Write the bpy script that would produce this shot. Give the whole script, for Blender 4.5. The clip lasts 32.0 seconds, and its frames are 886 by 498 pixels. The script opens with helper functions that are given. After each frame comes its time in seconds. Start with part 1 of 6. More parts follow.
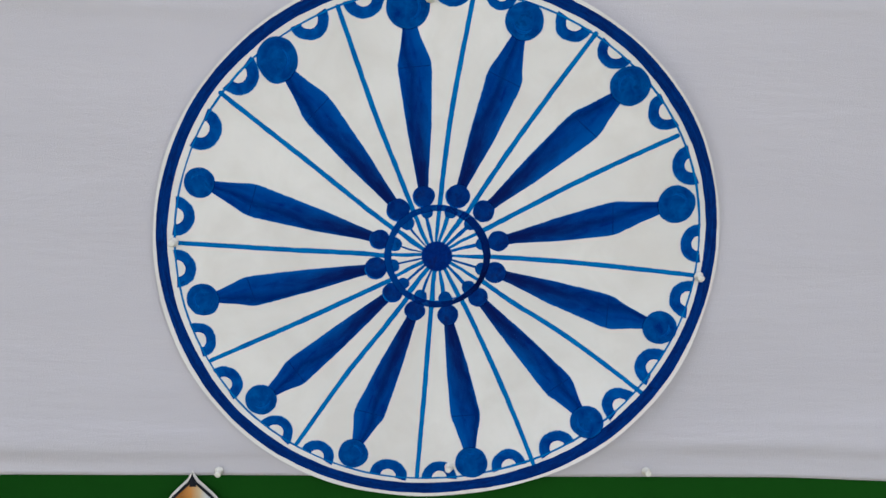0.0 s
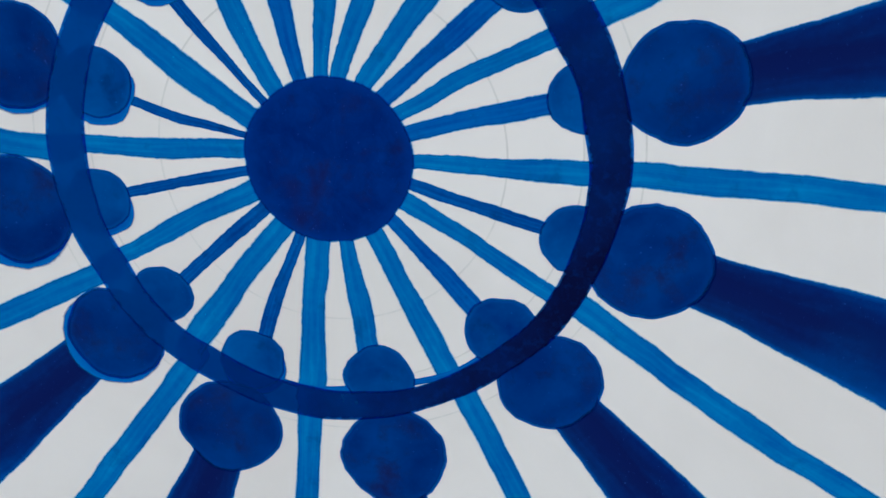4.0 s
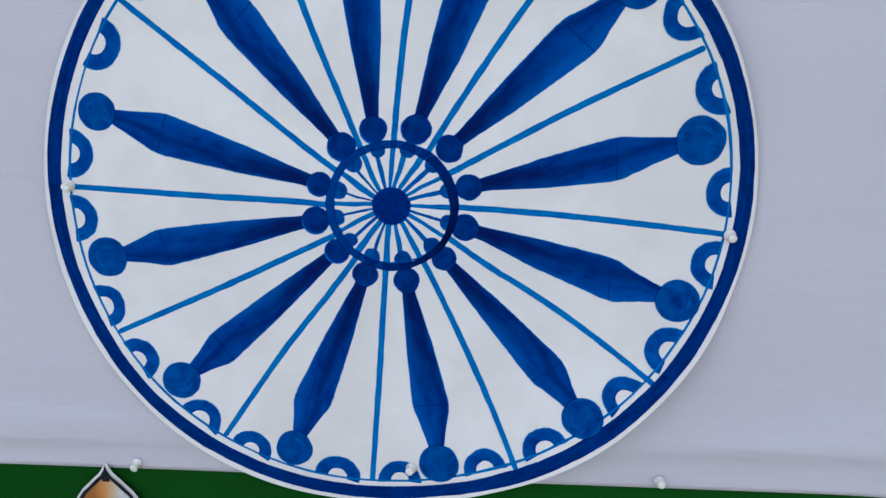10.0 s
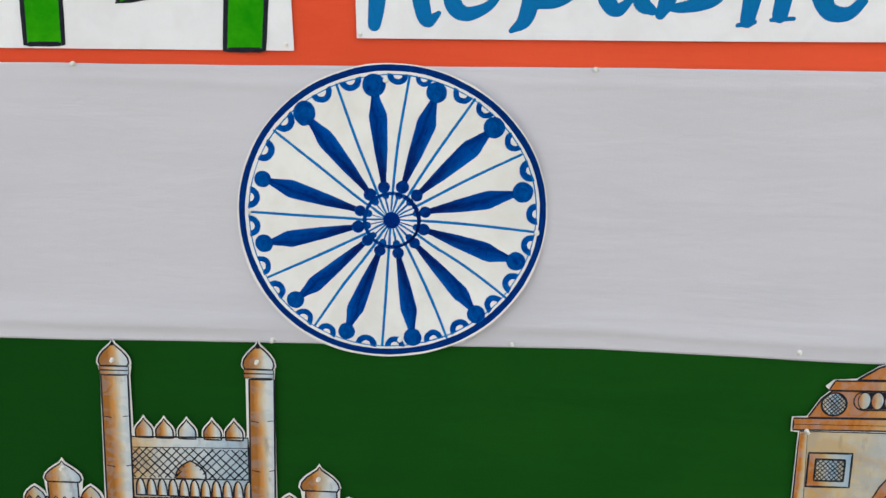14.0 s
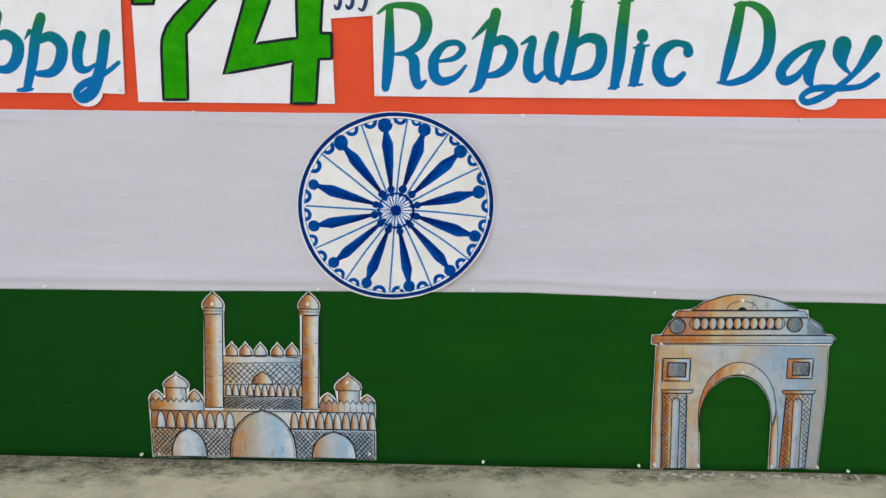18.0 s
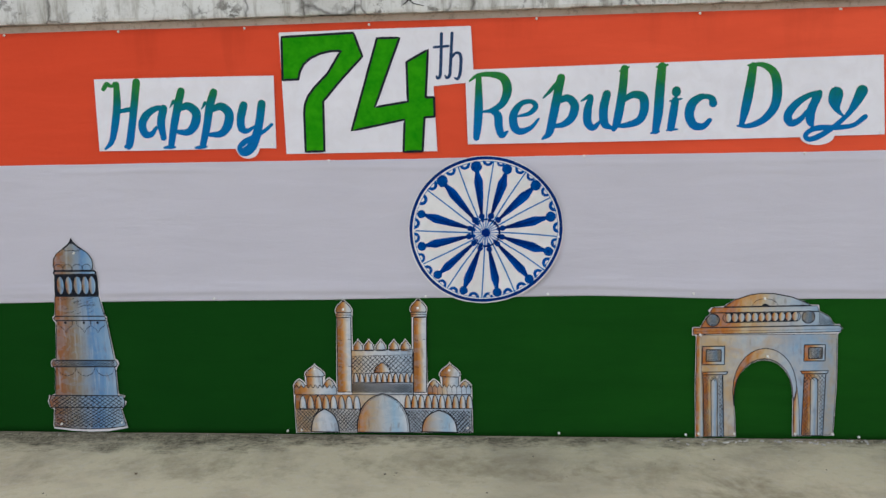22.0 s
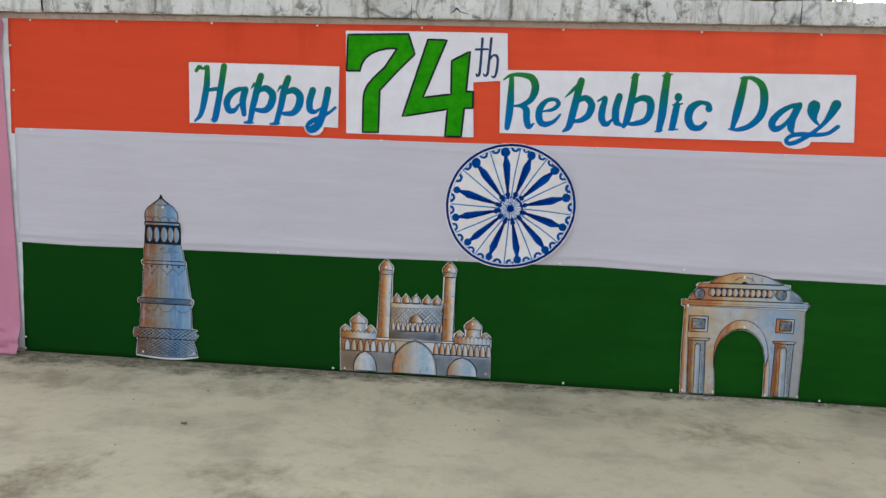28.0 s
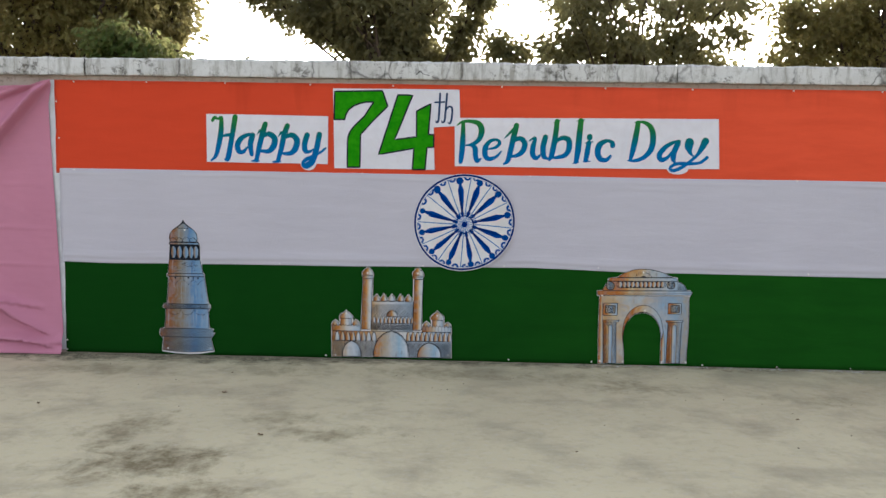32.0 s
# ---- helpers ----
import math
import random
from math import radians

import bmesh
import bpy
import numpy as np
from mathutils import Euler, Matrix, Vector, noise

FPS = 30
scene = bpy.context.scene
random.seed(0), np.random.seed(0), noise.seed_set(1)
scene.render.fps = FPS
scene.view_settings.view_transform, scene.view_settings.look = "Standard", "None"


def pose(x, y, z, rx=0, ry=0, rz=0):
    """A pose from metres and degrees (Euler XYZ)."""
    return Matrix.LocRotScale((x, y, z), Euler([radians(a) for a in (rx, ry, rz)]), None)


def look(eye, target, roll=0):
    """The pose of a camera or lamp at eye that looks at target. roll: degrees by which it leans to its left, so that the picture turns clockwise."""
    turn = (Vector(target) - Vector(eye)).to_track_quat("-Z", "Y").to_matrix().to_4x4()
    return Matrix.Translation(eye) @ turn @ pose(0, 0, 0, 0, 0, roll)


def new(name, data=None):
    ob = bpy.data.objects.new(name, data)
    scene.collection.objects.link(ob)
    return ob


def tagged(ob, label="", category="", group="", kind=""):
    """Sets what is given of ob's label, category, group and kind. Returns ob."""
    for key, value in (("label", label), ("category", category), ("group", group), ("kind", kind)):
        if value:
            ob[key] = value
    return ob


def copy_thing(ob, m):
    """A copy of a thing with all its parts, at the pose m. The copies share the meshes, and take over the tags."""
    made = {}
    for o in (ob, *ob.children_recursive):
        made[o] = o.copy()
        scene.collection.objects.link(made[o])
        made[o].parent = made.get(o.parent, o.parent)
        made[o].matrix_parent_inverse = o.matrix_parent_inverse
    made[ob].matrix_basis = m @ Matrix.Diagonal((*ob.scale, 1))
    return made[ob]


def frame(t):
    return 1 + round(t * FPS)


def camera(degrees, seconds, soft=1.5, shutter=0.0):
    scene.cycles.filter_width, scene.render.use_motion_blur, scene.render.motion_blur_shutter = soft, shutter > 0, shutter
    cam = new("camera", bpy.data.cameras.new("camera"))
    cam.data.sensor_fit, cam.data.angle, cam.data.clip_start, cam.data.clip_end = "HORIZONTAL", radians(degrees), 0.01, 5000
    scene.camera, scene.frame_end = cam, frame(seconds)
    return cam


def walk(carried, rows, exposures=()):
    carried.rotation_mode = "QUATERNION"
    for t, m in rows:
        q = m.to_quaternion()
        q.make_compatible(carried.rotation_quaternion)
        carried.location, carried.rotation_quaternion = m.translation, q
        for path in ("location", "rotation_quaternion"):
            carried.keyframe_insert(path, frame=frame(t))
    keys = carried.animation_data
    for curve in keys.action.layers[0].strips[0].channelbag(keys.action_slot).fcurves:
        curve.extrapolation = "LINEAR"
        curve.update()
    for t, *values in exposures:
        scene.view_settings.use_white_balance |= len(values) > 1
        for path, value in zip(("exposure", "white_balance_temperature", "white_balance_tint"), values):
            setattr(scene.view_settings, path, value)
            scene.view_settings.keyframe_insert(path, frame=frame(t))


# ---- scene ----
from mathutils import geometry

cam = camera(50.15, 32.0, soft=1.5)

# seconds, eye, yaw to the left, pitch up, lean to the left
PATH = (
    (0, (0.0069, -1.0735, 1.1368), 0.02, -12.06, 0.75),
    (0.5, (0.0206, -0.9674, 1.1369), -0.20, -12.38, 1.59),
    (1, (0.0506, -0.8441, 1.1162), -0.37, -13.31, 2.05),
    (1.5, (0.0560, -0.6610, 1.0918), 0.85, -15.64, 2.31),
    (2, (0.0555, -0.4865, 1.0784), 2.11, -18.53, 2.45),
    (2.5, (0.0584, -0.3949, 1.0621), 2.09, -21.17, 2.59),
    (4.5, (0.0352, -0.1409, 0.9375), 7.51, -20.78, 0.43),
    (5, (0.0282, -0.1118, 0.9380), 7.78, -20.47, 0.32),
    (5.5, (0.0288, -0.0882, 0.9320), 7.79, -19.48, 0.84),
    (6, (0.0248, -0.0868, 0.9266), 7.26, -18.37, 1.72),
    (6.5, (0.0252, -0.1082, 0.9432), 8.18, -19.57, 1.53),
    (7, (0.0242, -0.1649, 0.9669), 8.15, -19.32, 1.33),
    (7.5, (0.0234, -0.2440, 0.9831), 7.94, -18.84, 1.96),
    (8, (0.0367, -0.3405, 0.9889), 6.40, -16.25, 2.28),
    (8.5, (0.0517, -0.4435, 0.9907), 4.92, -14.59, 2.39),
    (9, (0.0743, -0.5496, 1.0129), 4.18, -14.95, 1.04),
    (9.5, (0.1154, -0.7312, 1.0493), 4.74, -14.72, 0.94),
    (10, (0.1207, -0.8430, 1.0779), 4.98, -14.48, 0.26),
    (10.5, (0.1105, -0.9996, 1.0847), 5.09, -13.14, -0.18),
    (11, (0.1325, -1.1544, 1.0987), 4.65, -12.61, 0.07),
    (11.5, (0.2119, -1.2913, 1.1113), 5.06, -11.96, 0.63),
    (12, (0.2493, -1.4283, 1.1191), 5.69, -12.01, 0.81),
    (12.5, (0.2188, -1.5682, 1.1440), 5.07, -11.79, 0.72),
    (13, (0.1848, -1.7510, 1.1692), 3.91, -11.97, 0.67),
    (13.5, (0.2095, -1.8499, 1.2302), 3.69, -12.64, 0.53),
    (15.5, (0.2497, -2.4112, 1.3464), 2.93, -13.06, 0.66),
    (16, (0.2215, -2.6094, 1.3342), 1.67, -12.25, 1.11),
    (16.5, (0.2650, -2.7385, 1.3619), 1.26, -12.04, 1.38),
    (17, (0.3126, -2.8720, 1.3585), 1.52, -11.45, 0.64),
    (17.5, (0.3113, -2.9500, 1.3541), 1.89, -10.83, 0.49),
    (18, (0.2570, -3.1002, 1.3456), 1.85, -10.49, 0.51),
    (18.5, (0.2369, -3.2905, 1.3530), 2.11, -10.65, 0.45),
    (19, (0.2581, -3.3990, 1.3487), 2.60, -9.98, 0.33),
    (19.5, (0.2857, -3.4861, 1.3736), 3.11, -9.74, 0.05),
    (20, (0.3205, -3.5745, 1.3851), 4.49, -9.25, -0.76),
    (20.5, (0.2825, -3.6230, 1.3819), 5.24, -8.91, -1.16),
    (21, (0.2257, -3.7581, 1.3808), 5.40, -8.66, -1.20),
    (21.5, (0.1927, -3.8895, 1.3880), 5.54, -8.55, -1.25),
    (22, (0.1971, -3.9791, 1.3700), 5.47, -7.68, -1.25),
    (22.5, (0.2323, -4.1195, 1.3451), 5.35, -7.13, -1.02),
    (23, (0.2624, -4.2131, 1.3729), 5.34, -7.51, -0.70),
    (23.5, (0.2597, -4.2613, 1.3800), 5.37, -7.57, -0.58),
    (24, (0.2125, -4.3016, 1.3899), 5.25, -8.49, -0.51),
    (24.5, (0.1878, -4.3307, 1.4158), 5.37, -8.75, -0.12),
    (25, (0.1774, -4.3575, 1.3907), 5.36, -8.32, 0.32),
    (25.5, (0.1558, -4.3726, 1.4285), 4.70, -8.79, 0.56),
    (27.5, (0.1971, -4.5754, 1.3637), 5.33, -7.91, 1.01),
    (28, (0.2736, -4.7220, 1.3174), 7.33, -7.64, 1.79),
    (28.5, (0.3120, -4.8304, 1.3674), 8.61, -7.91, 2.90),
    (29, (0.2959, -5.0272, 1.3383), 8.66, -7.08, 2.18),
    (29.5, (0.2548, -5.2044, 1.3349), 8.49, -6.84, 1.18),
    (30, (0.2467, -5.3802, 1.3290), 7.89, -6.37, 1.19),
    (30.5, (0.2431, -5.5834, 1.2982), 7.07, -6.12, 1.13),
    (31, (0.1701, -5.7680, 1.2639), 5.34, -5.09, 1.25),
    (31.5, (0.0659, -5.9704, 1.2659), 2.96, -4.90, 1.04),
    (32, (0.0812, -6.0903, 1.2939), 2.05, -5.22, 0.94),
)


def aim(eye, yaw, pitch, roll):
    a, b = radians(yaw), radians(pitch)
    ahead = Vector((-math.sin(a) * math.cos(b), math.cos(a) * math.cos(b), math.sin(b)))
    return look(eye, Vector(eye) + ahead, roll)


EXPOSURES = (
    (0, 1.82, 6300, 10),
    (1, 1.78, 6050, 10),
    (2, 1.64, 6000, 10.5),
    (2.5, 1.68, 6100, 10),
    (5, 2.00, 5850, 11),
    (6, 2.15, 6600, 9),
    (7, 2.21, 6400, 9),
    (7.5, 2.16, 6500, 9),
    (8, 2.04, 5850, 11),
    (9, 1.77, 5250, 15),
    (10, 1.80, 5600, 12),
    (11, 1.93, 6150, 10),
    (13, 2.02, 6450, 7.5),
    (17, 2.04, 6400, 9),
    (20, 1.96, 6300, 11.5),
    (21, 1.8, 6250, 12),
    (22, 1.7, 6200, 13),
    (23, 1.62, 6150, 13),
    (23.5, 1.66, 6100, 13),
    (24, 1.82, 6150, 13),
    (25, 1.74, 6150, 13),
    (25.5, 1.68, 6150, 13),
    (28, 1.66, 6150, 13),
    (32, 1.52, 6100, 13),
)
walk(cam, [(t, aim(eye, yaw, pitch, roll)) for t, eye, yaw, pitch, roll in PATH], EXPOSURES)

# ---- light: a pale evening sky, the low sun behind the trees ----
SUN_UP, SUN_TURN = 16.0, 12.0
world = bpy.data.worlds.new("evening_sky")
scene.world = world
world.use_nodes = True
sky = world.node_tree.nodes.new("ShaderNodeTexSky")
sky.sky_type = "NISHITA"
sky.sun_disc = False
sky.sun_elevation, sky.sun_rotation = radians(SUN_UP), radians(SUN_TURN)
sky.air_density, sky.dust_density, sky.ozone_density = 1.0, 3.0, 1.0
# thin high haze takes most of the blue out of the sky
haze = world.node_tree.nodes.new("ShaderNodeHueSaturation")
haze.inputs["Saturation"].default_value = 0.22
world.node_tree.links.new(sky.outputs[0], haze.inputs["Color"])
world.node_tree.links.new(haze.outputs[0], world.node_tree.nodes["Background"].inputs[0])
world.node_tree.nodes["Background"].inputs[1].default_value = 0.15
sun = new("sun", bpy.data.lights.new("sun", "SUN"))
sun.data.energy, sun.data.angle, sun.data.color = 1.0, radians(12), (1.0, 0.93, 0.82)
a, b = radians(SUN_TURN), radians(SUN_UP)
sun.matrix_world = look((math.sin(a) * math.cos(b) * 30, math.cos(a) * math.cos(b) * 30, math.sin(b) * 30), (0, 0, 0))


# ---- materials ----
class Mat:
    """A node material in the making."""

    def __init__(self, name, rough=0.7, spec=0.3):
        self.m = bpy.data.materials.new(name)
        self.m.use_nodes = True
        self.t = self.m.node_tree
        self.out = self.t.nodes["Principled BSDF"]
        self.out.inputs["Roughness"].default_value = rough
        self.out.inputs["Specular IOR Level"].default_value = spec
        self.co = self.t.nodes.new("ShaderNodeTexCoord")

    def node(self, kind, **sockets):
        n = self.t.nodes.new(kind)
        for k, v in sockets.items():
            self.put(n.inputs[k.replace("_", " ")], v)
        return n

    def put(self, socket, v):
        if isinstance(v, bpy.types.NodeSocket):
            self.t.links.new(v, socket)
        elif isinstance(v, tuple) and len(v) == 3 and socket.type == "RGBA":
            socket.default_value = (*v, 1)
        else:
            socket.default_value = v

    def coords(self, space="Object", scale=(1, 1, 1)):
        n = self.node("ShaderNodeMapping", Vector=self.co.outputs[space], Scale=scale)
        return n.outputs[0]

    def noise(self, scale, detail=4, vec=None, rough=0.55, warp=0.0):
        n = self.node("ShaderNodeTexNoise", Vector=vec or self.coords(), Scale=scale, Detail=detail, Roughness=rough, Distortion=warp)
        return n.outputs["Fac"]

    def ramp(self, fac, *stops):
        n = self.node("ShaderNodeValToRGB", Fac=fac)
        e = n.color_ramp.elements
        while len(e) < len(stops):
            e.new(0.5)
        for el, (p, c) in zip(e, stops):
            el.position = p
            el.color = (*c, 1) if isinstance(c, tuple) else (c, c, c, 1)
        return n.outputs[0]

    def mix(self, fac, one, two, how="MIX"):
        n = self.t.nodes.new("ShaderNodeMix")
        n.data_type, n.blend_type = "RGBA", how
        self.put(n.inputs[0], fac), self.put(n.inputs[6], one), self.put(n.inputs[7], two)
        return n.outputs[2]

    def math(self, how, one, two=0.0):
        n = self.t.nodes.new("ShaderNodeMath")
        n.operation = how
        self.put(n.inputs[0], one), self.put(n.inputs[1], two)
        return n.outputs[0]

    def axis(self, vec, which):
        n = self.node("ShaderNodeSeparateXYZ", Vector=vec)
        return n.outputs[which]

    def colour(self, v):
        self.put(self.out.inputs["Base Color"], v)
        return self

    def rough(self, v):
        self.put(self.out.inputs["Roughness"], v)
        return self

    def thinned(self, cover, veil):
        """Lets what lies below show, tinted, where the coat does not cover."""
        clear = self.node("ShaderNodeBsdfTransparent", Color=veil)
        blend = self.node("ShaderNodeMixShader", Fac=cover)
        self.t.links.new(clear.outputs[0], blend.inputs[1]), self.t.links.new(self.out.outputs[0], blend.inputs[2])
        self.t.links.new(blend.outputs[0], self.t.nodes["Material Output"].inputs[0])
        return self

    def bump(self, height, strength=0.3, depth=0.01):
        n = self.node("ShaderNodeBump", Height=height, Strength=strength, Distance=depth)
        self.put(self.out.inputs["Normal"], n.outputs[0])
        return self


def cloth(name, c, c2, thread=900, drips=False, graded=False):
    m = Mat(name, 0.95, 0.015)
    big = m.ramp(m.noise(1.3, 3), (0.3, 0.0), (0.7, 1.0))
    if graded:
        # the colour goes unevenly from c at the left end to the paler c2 at the right
        big = m.ramp(m.math("ADD", m.math("MULTIPLY", m.axis(m.co.outputs["Object"], 0), 0.22), m.math("MULTIPLY", m.noise(1.6, 4), 0.7)), (0.05, 0.0), (0.85, 1.0))
    creases = m.noise(5, 5, m.coords("Object", (0.45, 1, 2.2)), 0.58, 0.3)
    base = m.mix(big, c, c2)
    # shading of the creases is put into the colour, besides the bump below
    base = m.mix(m.math("MULTIPLY", m.ramp(creases, (0.38, 0.0), (0.68, 1.0)), 0.36), base, tuple(v * 0.84 for v in c))
    if drips:
        # dirty water has run down from the coping
        runs = m.math("ADD", m.noise(3.2, 5, m.coords("Object", (1.6, 1, 0.22)), 0.6), m.math("MULTIPLY", m.math("SUBTRACT", m.axis(m.co.outputs["Object"], 2), 1.78), 0.9))
        base = m.mix(m.ramp(runs, (0.44, 0.0), (0.70, 0.30)), base, tuple(v * 0.42 for v in c))
    weave = m.noise(thread, 2)
    base = m.mix(m.math("MULTIPLY", weave, 0.12), base, tuple(v * 0.8 for v in c2))
    h = m.math("ADD", m.math("MULTIPLY", weave, 0.12), creases)
    return m.colour(base).bump(h, 0.55, 0.009).m


ORANGE = cloth("saffron_cotton", (0.60, 0.064, 0.026), (0.72, 0.096, 0.042), drips=True, graded=True)
WHITE = cloth("white_cotton", (0.52, 0.50, 0.546), (0.49, 0.47, 0.515))
GREEN = cloth("dark_green_cotton", (0.0054, 0.045, 0.0057), (0.0098, 0.073, 0.0074), graded=True)
PINK = cloth("pink_cotton", (0.545, 0.235, 0.32), (0.48, 0.20, 0.28))


def paper(name, c, c2):
    m = Mat(name, 0.75, 0.1)
    a = m.noise(6, 3, None, 0.45, 0.4)
    b = m.noise(180, 3)
    base = m.mix(m.ramp(a, (0.35, 0.0), (0.7, 1.0)), c, c2)
    base = m.mix(m.math("MULTIPLY", b, 0.15), base, (0.55, 0.53, 0.50))
    base = m.mix(m.ramp(m.noise(15, 4, None, 0.6, 0.6), (0.42, 0.0), (0.64, 0.30)), base, tuple(v * w for v, w in zip(c2, (0.86, 0.83, 0.80))))
    return m.colour(base).bump(m.math("ADD", m.math("MULTIPLY", b, 0.02), a), 0.55, 0.008).m


PAPER = paper("white_chart_paper", (0.69, 0.67, 0.655), (0.62, 0.60, 0.585))
SIGN_PAPER = paper("cool_white_chart_paper", (0.68, 0.667, 0.705), (0.64, 0.627, 0.665))


CLEAR = (0.97, 0.985, 0.99)


def brush_paint(name, deep, thin, streak=1.0, rough=0.7, dabbed=False, pooled=0.6, coats=False, dab=190, frayed=0.0, cover=1.0, veil=(0.06, 0.34, 0.74), stain=None, rag=0.6, watery=False):
    """Poster paint laid on with a brush: streaks run with the stroke, the rim of the stroke thins out and frays; dabbed paint lies in blots.
    Below full cover the coats underneath show through."""
    m = Mat(name, rough, 0.006)
    grain = m.noise(1600, 2)
    blot = m.noise(60, 5, None, 0.65)
    if dabbed:
        lines = m.noise(dab, 6, None, 0.7 if dab > 100 else 0.5, 0.5)
    else:
        lines = m.math("ADD", m.math("MULTIPLY", m.noise(2.0, 2, m.coords("UV", (20, 1.0, 1)), 0.5, 0.6), 0.75), m.math("MULTIPLY", m.noise(520, 4, None, 0.6), 0.27))
    f = m.math("ADD", m.math("MULTIPLY", lines, 0.75), m.math("MULTIPLY", blot, 0.5))
    base = m.mix(m.ramp(f, (0.44, 0.0), (0.82, streak)), deep, thin)
    side = m.math("ABSOLUTE", m.axis(m.co.outputs["UV"], 1))
    pools = m.ramp(m.noise(120, 5, None, 0.6), (0.56, 0.0), (0.70, pooled))
    base = m.mix(pools, base, tuple(v * 0.62 for v in deep))
    if coats:
        # long brush loads: a thin pale side and a dark line beside the middle
        band = m.math("ADD", m.axis(m.co.outputs["UV"], 1), m.math("MULTIPLY", m.math("SUBTRACT", m.noise(11, 2, None, 0.4), 0.5), 2.6))
        band = m.math("ADD", band, m.math("MULTIPLY", m.math("SUBTRACT", lines, 0.5), 0.5))
        base = m.mix(m.math("MULTIPLY", m.ramp(m.math("MULTIPLY", m.math("ADD", band, 1.2), 0.5), (0.10, 0.75), (0.48, 0.0)), 0.9), base, thin)
        base = m.mix(m.ramp(m.math("ABSOLUTE", m.math("SUBTRACT", band, 0.45)), (0.05, 0.60), (0.40, 0.0)), base, tuple(v * 0.55 for v in deep))
        # a second coat over the slender end, worn out in streaks
        run = m.math("ADD", m.math("MULTIPLY", m.axis(m.co.outputs["UV"], 0), 5.0), m.math("ADD", m.math("MULTIPLY", lines, 0.55), m.math("MULTIPLY", side, 0.35)))
        base = m.mix(m.ramp(run, (0.45, 0.92), (1.35, 0.0)), base, (0.003, 0.0075, 0.070))
    if stain:
        base = m.mix(m.ramp(m.math("ADD", m.math("MULTIPLY", blot, 0.6), m.math("MULTIPLY", m.noise(210, 6, None, 0.7), 0.4)), (0.50, 0.0), (0.66, 0.75)), base, stain)
    reach = m.math("ADD", side, m.math("ADD", m.math("MULTIPLY", m.math("SUBTRACT", m.noise(260, 4, None, 0.6), 0.5), 0.45 * rag), m.math("MULTIPLY", m.math("SUBTRACT", m.noise(1500, 3, None, 0.6), 0.5), 0.30 * rag)))
    base = m.mix(m.math("MULTIPLY", m.ramp(reach, (0.78 if rag > 0.3 else 0.84, 0.0), (1.0, 1.0)), 0.85), base, thin)
    flecks = m.ramp(grain, (0.70, 0.0), (0.77, 1.0))
    base = m.mix(m.math("MULTIPLY", flecks, 0.45), base, tuple(min(1, v * 1.8 + 0.05) for v in thin))
    m.colour(base)
    if watery:
        # the rim is no more than a clear blue wash that runs out on the paper
        m.thinned(m.ramp(reach, (1.0 - frayed, 1.0), (1.0 - frayed * 0.25, 0.0)), m.ramp(reach, (1.0 - frayed * 0.5, (0.10, 0.52, 0.90)), (1.03, CLEAR)))
    elif frayed or cover < 1:
        whole = m.math("MULTIPLY", m.ramp(reach, (1.0 - frayed, 1.0), (1.06, 0.0)), cover) if frayed else cover
        m.thinned(whole, veil)
    return m.m


BLUE_LIGHT = brush_paint("light_blue_paint", (0.0003, 0.070, 0.290), (0.0030, 0.165, 0.430), frayed=0.24, watery=True, rag=0.5)
BLUE_FIRST = brush_paint("thin_blue_first_coat", (0.0003, 0.060, 0.290), (0.0020, 0.120, 0.410), frayed=0.05, veil=CLEAR, rag=0.12)
BLUE_MID = brush_paint("middle_blue_paint", (0.0003, 0.042, 0.245), (0.0012, 0.115, 0.39), frayed=0.24, watery=True, rag=0.45)
BLUE = brush_paint("blue_paint", (0.0003, 0.024, 0.17), (0.0008, 0.098, 0.36), frayed=0.20, watery=True, rag=0.45)
BLUE_BODY = brush_paint("blue_paint_in_long_strokes", (0.0003, 0.0170, 0.156), (0.0008, 0.080, 0.33), 0.55, pooled=0.10, coats=True, frayed=0.07, watery=True, rag=0.2)
BLUE_BALL = brush_paint("dabbed_blue_paint", (0.0003, 0.021, 0.155), (0.0008, 0.080, 0.31), dabbed=True, dab=70, frayed=0.08, cover=0.92, rag=0.14)
BLUE_DEEP = brush_paint("deep_blue_paint", (0.001, 0.012, 0.110), (0.0005, 0.042, 0.23), 0.9, dabbed=True, dab=70, pooled=0.5, frayed=0.08, cover=0.92, stain=(0.009, 0.009, 0.060), rag=0.12)
BLUE_HUB = brush_paint("mottled_deep_blue_paint", (0.0007, 0.0095, 0.102), (0.0005, 0.027, 0.190), 0.9, dabbed=True, dab=150, pooled=0.5, frayed=0.035, watery=True, stain=(0.007, 0.0095, 0.072), rag=0.06)
BLUE_DARK = brush_paint("overlaid_blue_paint", (0.002, 0.009, 0.075), (0.0005, 0.034, 0.20), 0.9, frayed=0.04, veil=CLEAR, rag=0.3)
BLUE_SCALLOP = brush_paint("blue_paint_on_the_scallops", (0.0003, 0.023, 0.165), (0.0008, 0.080, 0.32), dabbed=True, dab=70, frayed=0.07, watery=True, rag=0.14)
GREEN_PAINT = brush_paint("leaf_green_paint", (0.009, 0.190, 0.002), (0.040, 0.31, 0.004), 0.7, dabbed=True, pooled=0.15, dab=16)
INK = brush_paint("black_ink", (0.008, 0.009, 0.012), (0.03, 0.034, 0.045), 0.6)
SLATE = brush_paint("slate_blue_ink", (0.012, 0.030, 0.080), (0.04, 0.08, 0.16), 0.7)


